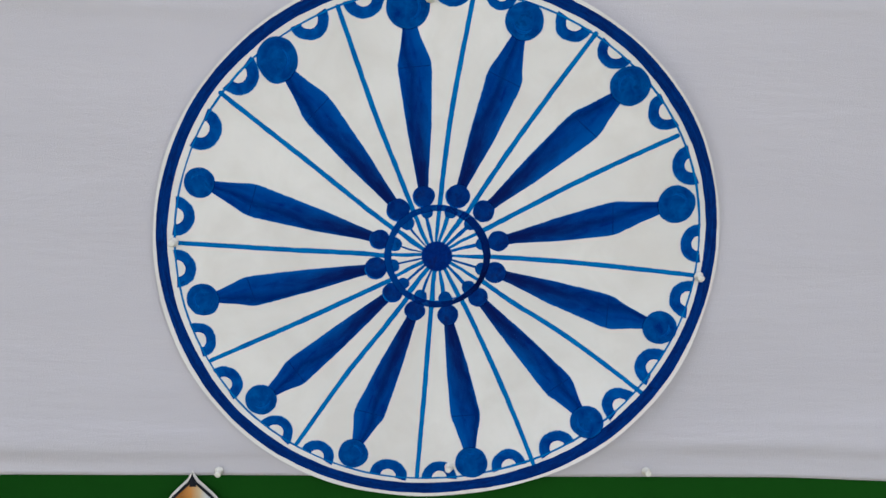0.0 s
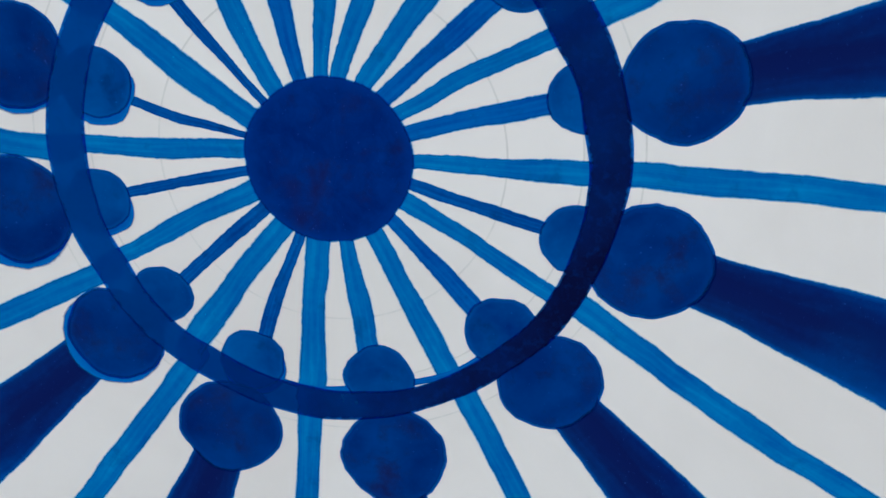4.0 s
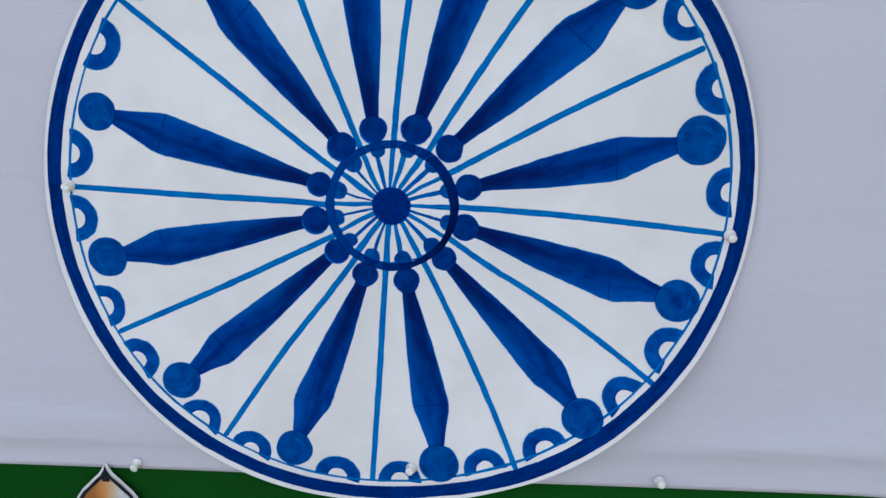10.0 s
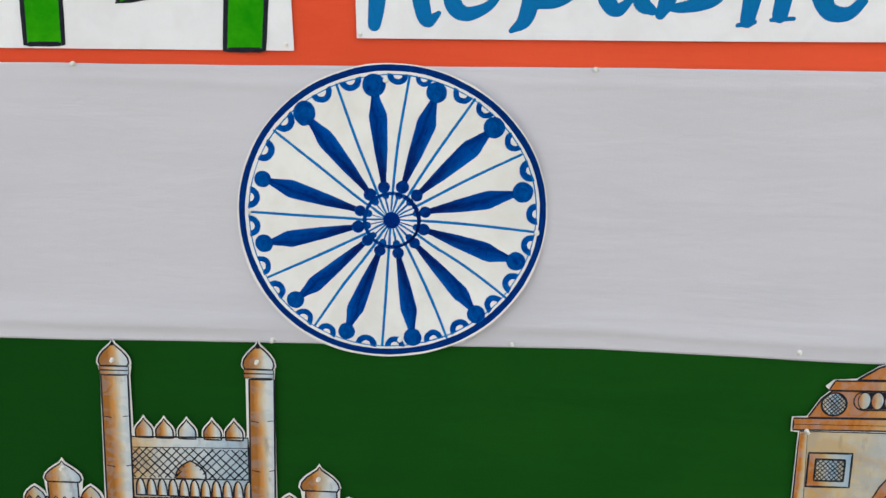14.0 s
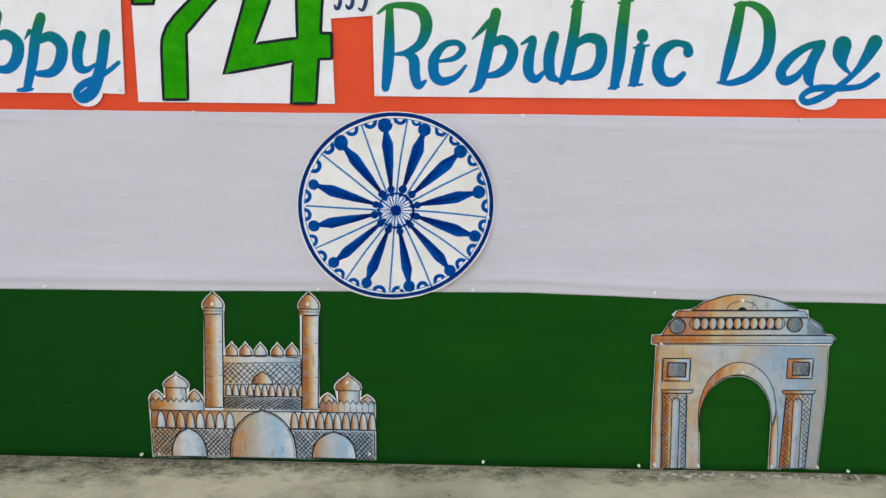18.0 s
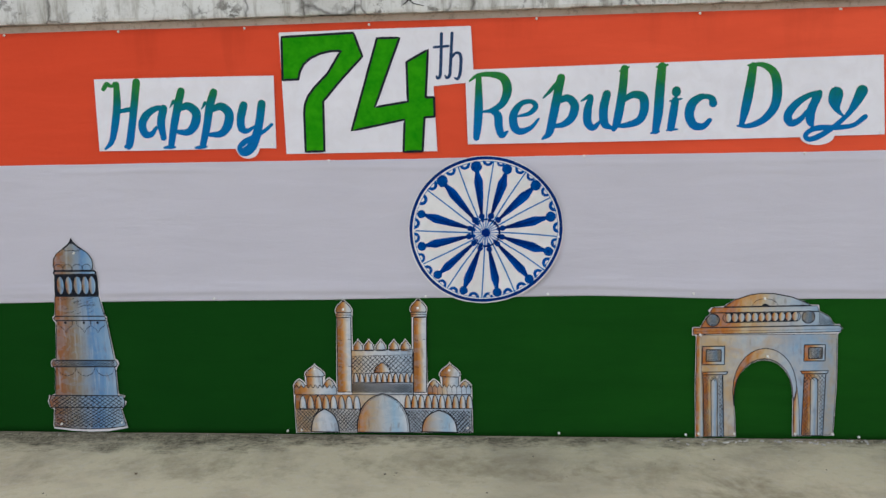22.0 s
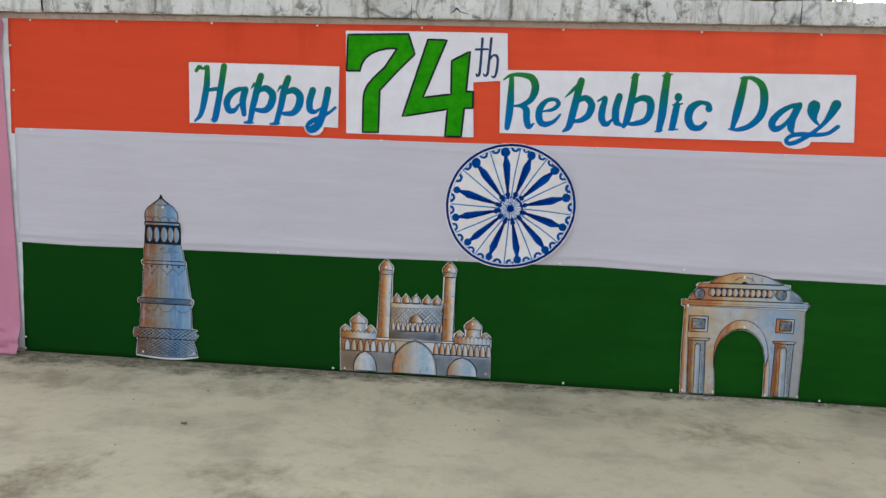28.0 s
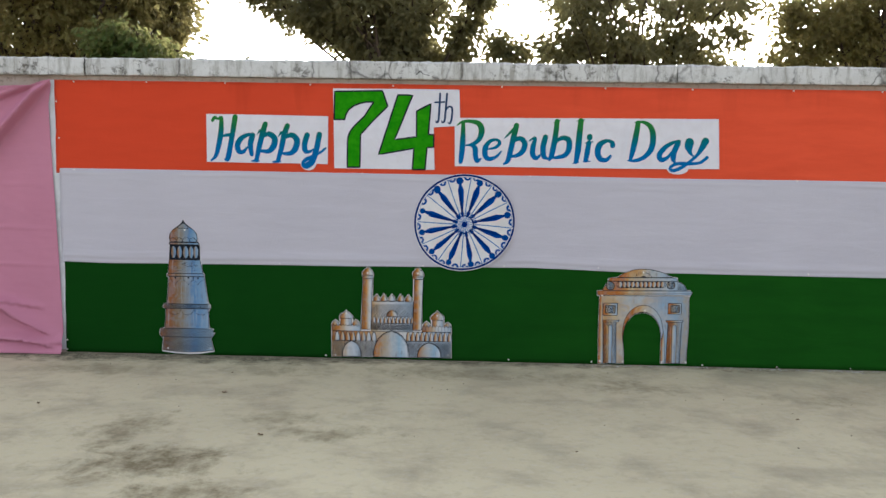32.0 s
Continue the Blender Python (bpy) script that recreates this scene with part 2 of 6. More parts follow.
def uneven_ring():
    """Two coats of blue on the one side of the ring, a thin one on the other."""
    m = Mat("thick_and_thin_blue_paint", 0.7, 0.006)
    g = m.axis(m.co.outputs["Generated"], 0)
    blot = m.noise(70, 6, None, 0.65)
    fine = m.noise(420, 4, None, 0.6)
    low = m.math("SUBTRACT", 1.0, m.axis(m.co.outputs["Generated"], 2))
    f = m.math("ADD", m.math("MULTIPLY", g, m.math("ADD", 0.55, m.math("MULTIPLY", low, 0.6))), m.math("MULTIPLY", m.math("SUBTRACT", blot, 0.5), 0.7))
    base = m.ramp(f, (0.05, (0.0006, 0.050, 0.255)), (0.35, (0.0006, 0.030, 0.19)), (0.66, (0.0015, 0.014, 0.110)), (0.95, (0.002, 0.004, 0.034)))
    base = m.mix(m.math("MULTIPLY", m.ramp(fine, (0.5, 0.0), (0.7, 1.0)), 0.3), base, (0.001, 0.030, 0.19))
    side = m.math("ABSOLUTE", m.axis(m.co.outputs["UV"], 1))
    edge = m.ramp(m.math("ADD", side, m.math("MULTIPLY", blot, 0.3)), (1.02, 0.0), (1.2, 0.7))
    m.colour(m.mix(edge, base, (0.0006, 0.034, 0.20)))
    fray = m.math("ADD", side, m.math("MULTIPLY", m.math("SUBTRACT", m.noise(420, 4, None, 0.6), 0.5), 0.5))
    body = m.math("ADD", 0.62, m.math("MULTIPLY", m.ramp(f, (0.40, 0.0), (0.90, 1.0)), 0.33))
    return m.thinned(m.math("MULTIPLY", m.ramp(fray, (0.84, 1.0), (1.08, 0.0)), body), (0.06, 0.36, 0.78)).m


RING_BLUE = uneven_ring()


def letter_paint():
    """Green at the head of a letter, blue at its foot."""
    m = Mat("green_to_blue_paint", 0.7, 0.05)
    z = m.axis(m.co.outputs["Object"], 2)
    blot = m.noise(25, 4)
    h = m.math("ADD", m.math("MULTIPLY", z, 4.2), m.math("MULTIPLY", blot, 0.45))
    h = m.math("ADD", h, -0.34)
    base = m.ramp(h, (0.15, (0.003, 0.118, 0.33)), (0.42, (0.002, 0.128, 0.27)), (0.62, (0.003, 0.130, 0.165)), (0.84, (0.008, 0.130, 0.055)), (1.0, (0.022, 0.165, 0.025)))
    lines = m.noise(2, 3, m.coords("UV", (24, 1.2, 1)))
    base = m.mix(m.ramp(lines, (0.45, 0.0), (0.8, 0.4)), base, (0.004, 0.075, 0.16))
    return m.colour(base).m


LETTERS = letter_paint()


WASH_TONES = ((0.10, (0.37, 0.125, 0.022)), (0.19, (0.44, 0.225, 0.070)), (0.29, (0.46, 0.35, 0.20)), (0.42, (0.40, 0.37, 0.32)), (0.58, (0.35, 0.41, 0.46)), (0.76, (0.21, 0.32, 0.44)), (0.92, (0.31, 0.28, 0.23)))


def wash(name, turn=0.0, pale=0.0, tones=WASH_TONES, span=0.75, clouds=0.0, patchy=0.5, streaks=0.0):
    """Watercolour on paper: burnt orange on the one side runs out into pale blue on the other."""
    m = Mat(name, 0.8, 0.06)
    g = m.axis(m.co.outputs["Generated"], 0)
    big = m.noise(14, 4, m.coords("Object", (1, 1, 0.45)), 0.6, 0.8)
    fine = m.noise(42, 4, m.coords("Object", (1.5, 1, 0.6)), 0.55, 0.4)
    f = m.math("ADD", m.math("MULTIPLY", g, span), m.math("ADD", m.math("MULTIPLY", big, patchy), turn - 0.16))
    base = m.ramp(f, *tones)
    base = m.mix(m.math("MULTIPLY", m.ramp(fine, (0.45, 0.0), (0.75, 1.0)), 0.24 + pale), base, (0.48, 0.50, 0.53))
    if clouds:
        clouds = m.math("MULTIPLY", clouds, m.ramp(g, (0.45, 1.0), (0.85, 0.1)))
        # warm brown washed in by patches
        base = m.mix(m.math("MULTIPLY", m.ramp(m.noise(7.5, 4, m.coords("Object", (0.8, 1, 1.2)), 0.5, 0.9), (0.48, 0.0), (0.62, 1.0)), clouds), base, (0.40, 0.26, 0.12))
    veil = m.noise(22, 3, m.coords("Object", (0.8, 1, 1.3)), 0.5, 1.2)
    base = m.mix(m.math("MULTIPLY", m.ramp(veil, (0.50, 0.0), (0.56, 1.0)), 0.22), base, (0.20, 0.28, 0.36))
    dark = m.ramp(m.noise(30, 5, m.coords("Object", (1.5, 1, 0.5))), (0.57, 0.0), (0.72, 0.5))
    base = m.mix(dark, base, (0.17, 0.115, 0.08))
    if streaks:
        # pale paper left bare between upright brush strokes
        run = m.noise(34, 3, m.coords("Object", (1.6, 1, 0.16)), 0.55, 0.3)
        base = m.mix(m.math("MULTIPLY", m.ramp(run, (0.54, 0.0), (0.66, 1.0)), streaks), base, (0.42, 0.46, 0.50))
    return m.colour(base).bump(fine, 0.08, 0.001).m


WASH = wash("watercolour_wash", -0.11, -0.08)
WASH_BLUE = wash("blue_watercolour_wash", 0.18, -0.06)
WASH_BROWN = wash("brown_watercolour_wash", -0.17)
WASH_FRONT = wash("pale_watercolour_wash_with_brown_clouds", 0.13, -0.04, span=0.66, clouds=0.6)


def concrete():
    m = Mat("worn_concrete", 0.88, 0.2)
    o = m.coords()
    big = m.noise(0.55, 5, o, 0.6, 0.3)
    mid = m.noise(2.6, 6, o, 0.65, 0.2)
    fine = m.noise(24, 6, o, 0.7)
    grit = m.noise(260, 3, o)
    base = m.mix(m.ramp(big, (0.36, 0.0), (0.66, 1.0)), (0.600, 0.550, 0.370), (0.510, 0.462, 0.310))
    base = m.mix(m.math("MULTIPLY", m.ramp(mid, (0.48, 0.0), (0.70, 1.0)), 0.75), base, (0.335, 0.295, 0.205))
    base = m.mix(m.math("MULTIPLY", m.ramp(fine, (0.50, 0.0), (0.78, 1.0)), 0.45), base, (0.56, 0.54, 0.47))
    base = m.mix(m.math("MULTIPLY", m.ramp(grit, (0.60, 0.0), (0.80, 1.0)), 0.30), base, (0.17, 0.16, 0.14))
    mottle = m.noise(13, 8, m.coords("Object", (1.0, 1.0, 1)), 0.75, 0.2)
    base = m.mix(m.ramp(mottle, (0.52, 0.0), (0.66, 0.30)), base, (0.30, 0.262, 0.165))
    # damp patches with outlines of their own
    blot = m.noise(1.0, 5, m.coords("Object", (0.8, 1.2, 1)), 0.6, 0.25)
    base = m.mix(m.ramp(blot, (0.55, 0.0), (0.68, 0.42)), base, (0.215, 0.195, 0.145))
    # the places where water has stood and four of painted shade by the wall, ragged at the rim
    ragged = m.math("ADD", m.math("MULTIPLY", m.noise(4.5, 7, m.coords("Object", (1.1, 0.8, 1)), 0.72, 0.3), 3.6), -1.7)
    worn = m.ramp(m.math("ADD", m.math("MULTIPLY", mottle, 0.6), m.math("MULTIPLY", m.noise(7, 7, m.coords("Object", (1.2, 0.7, 1)), 0.7), 0.5)), (0.44, 0.35), (0.60, 1.0))
    # those with cy above -0.5 put the shade along the wall into the colour
    for cx, cy, rx, ry, deep in ((-1.30, -2.22, 0.44, 0.30, 0.98), (-1.05, -2.55, 0.36, 0.22, 0.80), (-1.60, -1.72, 0.24, 0.42, 0.72), (-2.2, -0.45, 0.6, 0.24, 0.45), (-1.1, -0.36, 0.5, 0.20, 0.45), (-0.1, -0.34, 0.6, 0.20, 0.50), (0.7, -0.42, 0.5, 0.20, 0.40), (-0.62, -1.70, 0.36, 0.16, 0.66), (-0.85, -1.45, 0.30, 0.14, 0.50), (-2.0, -2.75, 0.5, 0.2, 0.4), (1.05, -0.58, 0.36, 0.20, 0.52), (2.0, -0.80, 0.30, 0.14, 0.40), (0.35, -3.2, 0.7, 0.3, 0.4)):
        far = m.t.nodes.new("ShaderNodeVectorMath")
        far.operation = "LENGTH"
        m.put(far.inputs[0], m.node("ShaderNodeMapping", Vector=m.co.outputs["Object"], Location=(-cx / rx, -cy / ry, 0), Scale=(1 / rx, 1 / ry, 0)).outputs[0])
        base = m.mix(m.math("MULTIPLY", m.ramp(m.math("ADD", far.outputs["Value"], ragged), (0.25, deep), (1.75, 0.0)), worn), base, (0.180, 0.152, 0.085))
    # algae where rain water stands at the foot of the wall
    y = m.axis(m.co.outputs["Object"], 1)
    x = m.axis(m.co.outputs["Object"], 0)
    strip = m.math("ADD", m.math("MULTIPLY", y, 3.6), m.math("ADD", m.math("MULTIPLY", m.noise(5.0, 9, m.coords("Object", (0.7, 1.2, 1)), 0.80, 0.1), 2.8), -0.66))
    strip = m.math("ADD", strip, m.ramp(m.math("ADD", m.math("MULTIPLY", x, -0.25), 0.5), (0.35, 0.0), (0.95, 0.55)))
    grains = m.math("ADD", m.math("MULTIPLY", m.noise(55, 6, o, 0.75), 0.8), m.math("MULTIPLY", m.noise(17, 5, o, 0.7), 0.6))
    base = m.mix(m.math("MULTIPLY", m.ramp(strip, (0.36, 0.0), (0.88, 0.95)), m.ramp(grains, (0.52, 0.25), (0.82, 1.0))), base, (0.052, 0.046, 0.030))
    h = m.math("ADD", m.math("MULTIPLY", fine, 0.7), m.math("ADD", mid, m.math("MULTIPLY", grit, 0.15)))
    return m.colour(base).rough(m.ramp(blot, (0.5, 0.9), (0.7, 0.7))).bump(h, 0.35, 0.012).m


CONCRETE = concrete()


def whitewash():
    m = Mat("stained_whitewash", 0.9, 0.15)
    o = m.coords()
    big = m.noise(2.2, 5, o, 0.6)
    spots = m.noise(19, 6, o, 0.72, 0.3)
    drips = m.noise(9, 5, m.coords("Object", (2.2, 1, 0.35)), 0.7)
    fine = m.noise(70, 5, o, 0.7)
    base = m.mix(m.ramp(big, (0.35, 0.0), (0.7, 1.0)), (0.63, 0.63, 0.61), (0.47, 0.465, 0.44))
    base = m.mix(m.math("MULTIPLY", m.ramp(drips, (0.50, 0.0), (0.66, 1.0)), 0.66), base, (0.20, 0.185, 0.15))
    base = m.mix(m.math("MULTIPLY", m.math("MULTIPLY", m.ramp(spots, (0.53, 0.0), (0.61, 1.0)), m.ramp(m.noise(3.4, 4, o, 0.6), (0.42, 0.15), (0.60, 1.0))), 0.85), base, (0.075, 0.068, 0.055))
    # hairline cracks that come and go
    cells = m.t.nodes.new("ShaderNodeTexVoronoi")
    cells.feature = "DISTANCE_TO_EDGE"
    m.put(cells.inputs["Vector"], m.node("ShaderNodeMapping", Vector=m.mix(0.05, o, m.node("ShaderNodeTexNoise", Vector=o, Scale=14.0).outputs["Color"]), Scale=(4.5, 4.5, 2.4)).outputs[0])
    m.put(cells.inputs["Scale"], 1.0)
    lines = m.math("MULTIPLY", m.ramp(cells.outputs["Distance"], (0.0, 1.0), (0.03, 0.0)), m.ramp(big, (0.42, 0.0), (0.54, 0.75)))
    base = m.mix(lines, base, (0.04, 0.036, 0.032))
    base = m.mix(m.math("MULTIPLY", m.ramp(fine, (0.55, 0.0), (0.72, 1.0)), 0.5), base, (0.34, 0.32, 0.28))
    h = m.math("ADD", m.math("MULTIPLY", spots, -0.6), m.math("MULTIPLY", fine, 0.5))
    return m.colour(base).bump(h, 0.5, 0.008).m


WHITEWASH = whitewash()


def plaster():
    m = Mat("dirty_plaster", 0.9, 0.15)
    o = m.coords()
    big, fine = m.noise(3, 6, o, 0.65), m.noise(45, 5, o, 0.7)
    base = m.mix(m.ramp(big, (0.35, 0.0), (0.7, 1.0)), (0.44, 0.37, 0.32), (0.33, 0.25, 0.20))
    base = m.mix(m.math("MULTIPLY", m.ramp(fine, (0.52, 0.0), (0.7, 1.0)), 0.7), base, (0.16, 0.12, 0.10))
    return m.colour(base).bump(fine, 0.4, 0.006).m


PLASTER = plaster()


def plain(name, c, c2, scale=40, rough=0.6, spec=0.3):
    m = Mat(name, rough, spec)
    base = m.mix(m.ramp(m.noise(scale, 4), (0.35, 0.0), (0.7, 1.0)), c, c2)
    return m.colour(base).bump(m.noise(scale * 3, 3), 0.15, 0.002).m


PIN_WHITE = plain("white_pin_plastic", (0.72, 0.70, 0.66), (0.60, 0.58, 0.53), 300, 0.35, 0.5)
PENCIL = plain("pencil_grey", (0.53, 0.52, 0.51), (0.60, 0.59, 0.57), 200, 0.8, 0.05)
LIME = plain("limewashed_strip", (0.62, 0.63, 0.65), (0.46, 0.46, 0.46), 9, 0.9, 0.1)
STEEL = plain("pin_steel", (0.35, 0.34, 0.33), (0.25, 0.24, 0.23), 300, 0.4, 0.5)
CRACK = plain("crack_shadow_dirt", (0.035, 0.03, 0.028), (0.06, 0.05, 0.045), 60, 0.95, 0.1)
BARK = plain("rough_bark", (0.085, 0.062, 0.045), (0.045, 0.034, 0.026), 14, 0.95, 0.1)
CHIP = plain("lime_chips", (0.55, 0.53, 0.48), (0.30, 0.28, 0.25), 60, 0.9, 0.15)
DRY = plain("dry_leaf_brown", (0.13, 0.075, 0.035), (0.07, 0.045, 0.025), 60, 0.8, 0.15)
WOODY = plain("dark_soil_crumbs", (0.09, 0.08, 0.065), (0.05, 0.045, 0.04), 60, 0.95, 0.1)


def leaves(name, c, c2):
    m = Mat(name, 0.55, 0.3)
    r = m.t.nodes.new("ShaderNodeNewGeometry").outputs["Random Per Island"]
    base = m.mix(r, c, c2)
    base = m.mix(m.math("MULTIPLY", m.noise(2.2, 3), 0.6), base, tuple(v * 0.7 for v in c))
    m.colour(base)
    glow = m.node("ShaderNodeBsdfTranslucent", Color=m.mix(0.6, base, (0.46, 0.40, 0.17)))
    blend = m.node("ShaderNodeMixShader", Fac=0.58)
    m.t.links.new(m.out.outputs[0], blend.inputs[1]), m.t.links.new(glow.outputs[0], blend.inputs[2])
    m.t.links.new(blend.outputs[0], m.t.nodes["Material Output"].inputs[0])
    return m.m


LEAF = leaves("dull_green_leaves", (0.118, 0.126, 0.062), (0.136, 0.122, 0.060))
LEAF_OLIVE = leaves("olive_leaves", (0.112, 0.112, 0.026), (0.155, 0.105, 0.032))
LEAF_FRESH = leaves("fresh_green_leaves", (0.045, 0.12, 0.018), (0.035, 0.075, 0.020))


# ---- building blocks ----
def mesh_of(name, bm, material):
    me = bpy.data.meshes.new(name)
    bm.to_mesh(me)
    bm.free()
    me.materials.append(material)
    return me


def part(name, bm, material, parent, label="", kind=""):
    """Links a bmesh as one mesh object under a thing or a part."""
    ob = new(name, mesh_of(name, bm, material))
    ob.parent = parent
    return tagged(ob, label, kind=kind)


def thing(name, at, label, category, group="", kind=""):
    ob = new(name)
    ob.empty_display_size = 0.05
    ob.location = at
    return tagged(ob, label, category, group, kind)


def box_into(bm, x0, x1, y0, y1, z0, z1, bevel=0.0):
    vs = [bm.verts.new((x, y, z)) for x in (x0, x1) for y in (y0, y1) for z in (z0, z1)]
    for q in ((0, 1, 3, 2), (4, 6, 7, 5), (0, 4, 5, 1), (2, 3, 7, 6), (0, 2, 6, 4), (1, 5, 7, 3)):
        bm.faces.new([vs[i] for i in q])
    if bevel:
        bmesh.ops.bevel(bm, geom=bm.edges[:], offset=bevel, segments=2, affect="EDGES", profile=0.6)
    return bm


def curve_of(points, steps=6, closed=False):
    """Catmull-Rom through points of any size."""
    p = [np.array(q, float) for q in points]
    if len(p) < 3 and not closed:
        return [p[0] + (p[-1] - p[0]) * k / steps for k in range(steps + 1)]
    n = len(p)
    out = []
    for i in range(n if closed else n - 1):
        a = p[(i - 1) % n] if closed or i else 2 * p[0] - p[1]
        b, c = p[i], p[(i + 1) % n]
        d = p[(i + 2) % n] if closed or i + 2 < n else 2 * p[-1] - p[-2]
        for k in range(steps):
            t = k / steps
            out.append(0.5 * (2 * b + (c - a) * t + (2 * a - 5 * b + 4 * c - d) * t * t + (3 * b - a - 3 * c + d) * t ** 3))
    if not closed:
        out.append(p[-1])
    return out


def filled(outline):
    """Triangles that fill an outline, also where it crosses itself."""
    ring = [Vector(p) for p in outline]
    places, _, faces, *_ = geometry.delaunay_2d_cdt(ring, [], [list(range(len(ring)))], 1, 1e-6)
    return [tuple(p) for p in places], [list(f) for f in faces]


class Brush:
    """Lays flat strokes of paint on an upright sheet; each comes a hair's breadth over the one before."""

    def __init__(self, lift=0.0002, shake=0.0, rise=3e-6):
        self.bm = bmesh.new()
        self.uv = self.bm.loops.layers.uv.new("uv")
        self.y, self.shake, self.rise = -lift, shake, rise

    def face(self, verts, uvs):
        try:
            f = self.bm.faces.new(verts)
        except ValueError:
            return
        for loop, q in zip(f.loops, uvs):
            loop[self.uv].uv = q

    def stroke(self, points, steps=6, closed=False, caps=True, rise=None, seed=0.0):
        """points: (x, z, width) in metres."""
        path = curve_of(points, steps, closed)
        n = len(path)
        run, rows = 0.0, []
        for i, q in enumerate(path):
            a, b = path[(i - 1) % n] if closed or i else q, path[(i + 1) % n] if closed or i + 1 < n else q
            d = b[:2] - a[:2]
            d = d / (np.hypot(*d) + 1e-12)
            if i:
                run += float(np.hypot(*(q[:2] - path[i - 1][:2])))
            jog = self.shake * (noise.noise(Vector((run * 90, seed, 0.3))) + 0.35 * noise.noise(Vector((run * 900, seed, 3.3))))
            jog2 = self.shake * (noise.noise(Vector((run * 90, seed + 7.7, 0.9))) + 0.35 * noise.noise(Vector((run * 900, seed, 8.9))))
            w = max(q[2], 0.0004) / 2
            self.y -= self.rise if rise is None else rise
            left = (q[0] - d[1] * (w + jog), self.y, q[1] + d[0] * (w + jog))
            right = (q[0] + d[1] * (w + jog2), self.y, q[1] - d[0] * (w + jog2))
            rows.append((self.bm.verts.new(left), self.bm.verts.new(right), run, d, w, q))
        for i in range(n if closed else n - 1):
            a, b = rows[i], rows[(i + 1) % n]
            ru = b[2] if b[2] > a[2] else a[2] + 0.002
            self.face((a[0], a[1], b[1], b[0]), ((a[2], 1), (a[2], -1), (ru, -1), (ru, 1)))
        if caps and not closed:
            for row, sign in ((rows[0], -1), (rows[-1], 1)):
                l, r, run, d, w, q = row
                arc = []
                for k in range(1, 5):
                    t = math.pi * k / 5
                    s, c = math.sin(t) * w * sign, math.cos(t) * w
                    arc.append(self.bm.verts.new((q[0] - d[1] * c + d[0] * s, l.co.y, q[1] + d[0] * c + d[1] * s)))
                loop = [l, *arc, r]
                uvs = [(run, 1), *[(run, math.cos(math.pi * k / 5)) for k in range(1, 5)], (run, -1)]
                self.face(loop if sign > 0 else loop[::-1], uvs if sign > 0 else uvs[::-1])
        self.y -= 2e-5
        return self

    def line(self, *pts, w=0.002):
        return self.stroke([(x, z, w) for x, z in pts], 1 if len(pts) < 3 else 4)

    def blob(self, x, z, r, r2=None, lean=0.0, seed=0.0, rough=0.03, n=36, start=0.0, sweep=360.0, hole=0.0):
        """A round blob, or a sector or ring of one."""
        r2 = r2 or r
        whole = sweep >= 360
        m = n if whole else n + 1
        rings = []
        for ring in ((hole, 0.55 + 0.45 * hole, 1.0) if hole else (0.0, 0.6, 1.0)):
            row = []
            for i in range(m):
                t = radians(start + sweep * i / n)
                k = ring * (1 + rough * noise.noise(Vector((math.cos(t) * 1.4, math.sin(t) * 1.4, seed))) + 0.4 * rough * noise.noise(Vector((math.cos(t) * 6, math.sin(t) * 6, seed))))
                px, pz = r * k * math.sin(t), r2 * k * math.cos(t)
                c, s = math.cos(radians(lean)), math.sin(radians(lean))
                row.append((self.bm.verts.new((x + px * c + pz * s, self.y, z - px * s + pz * c)), (t * r, ring)))
                if ring == 0:
                    row = row * m
                    break
            rings.append(row)
        for one, two in zip(rings, rings[1:]):
            for i in range(n):
                j = (i + 1) % m
                if one[i][0] is one[j][0]:
                    self.face((one[i][0], two[j][0], two[i][0]), (one[i][1], two[j][1], two[i][1]))
                else:
                    self.face((one[i][0], one[j][0], two[j][0], two[i][0]), (one[i][1], one[j][1], two[j][1], two[i][1]))
        self.y -= 2e-5
        return self

    def area(self, pts):
        """A filled outline."""
        places, faces = filled(pts)
        xs = [p[0] for p in places]
        wide = max(max(xs) - min(xs), 1e-3)
        vs = [self.bm.verts.new((x, self.y, z)) for x, z in places]
        for f in faces:
            self.face([vs[k] for k in f], [(places[k][1], 1.6 * (places[k][0] - min(xs)) / wide - 0.8) for k in f])
        self.y -= 2e-5
        return self

    def hatch(self, x0, x1, z0, z1, gap, w=0.0014, inside=None, slant=1.0):
        """Crossed lines inside a rectangle, left out where inside(x, z) says no."""
        for sign in (1, -1):
            k = -(z1 - z0) / slant
            shake = lambda n: noise.noise(Vector((k * 97 + x0 * 13, z0 * 31, n + sign)))
            while k < x1 - x0:
                runs, now = [], []
                for i in range(97):
                    z = z0 + (z1 - z0) * i / 96
                    off = (z - z0) / slant
                    x = x0 + k + off if sign > 0 else x1 - k - off
                    if x0 <= x <= x1 and (inside is None or inside(x, z)):
                        now.append((x + 0.0006 * noise.noise(Vector((x * 60, z * 60, sign))), z))
                    else:
                        runs.append(now)
                        now = []
                runs.append(now)
                for r in runs:
                    if len(r) > 1:
                        bow = gap * 0.14
                        half = r[len(r) // 2]
                        self.stroke([(r[0][0] + bow * shake(1), r[0][1], w * (1.0 + 0.5 * shake(2))), (half[0] + bow * shake(3), half[1], w * (1.0 + 0.5 * shake(4))), (r[-1][0] + bow * shake(5), r[-1][1], w * (0.85 + 0.5 * shake(6)))], 2, caps=False)
                k += gap * (1.0 + 0.45 * shake(7))
        return self


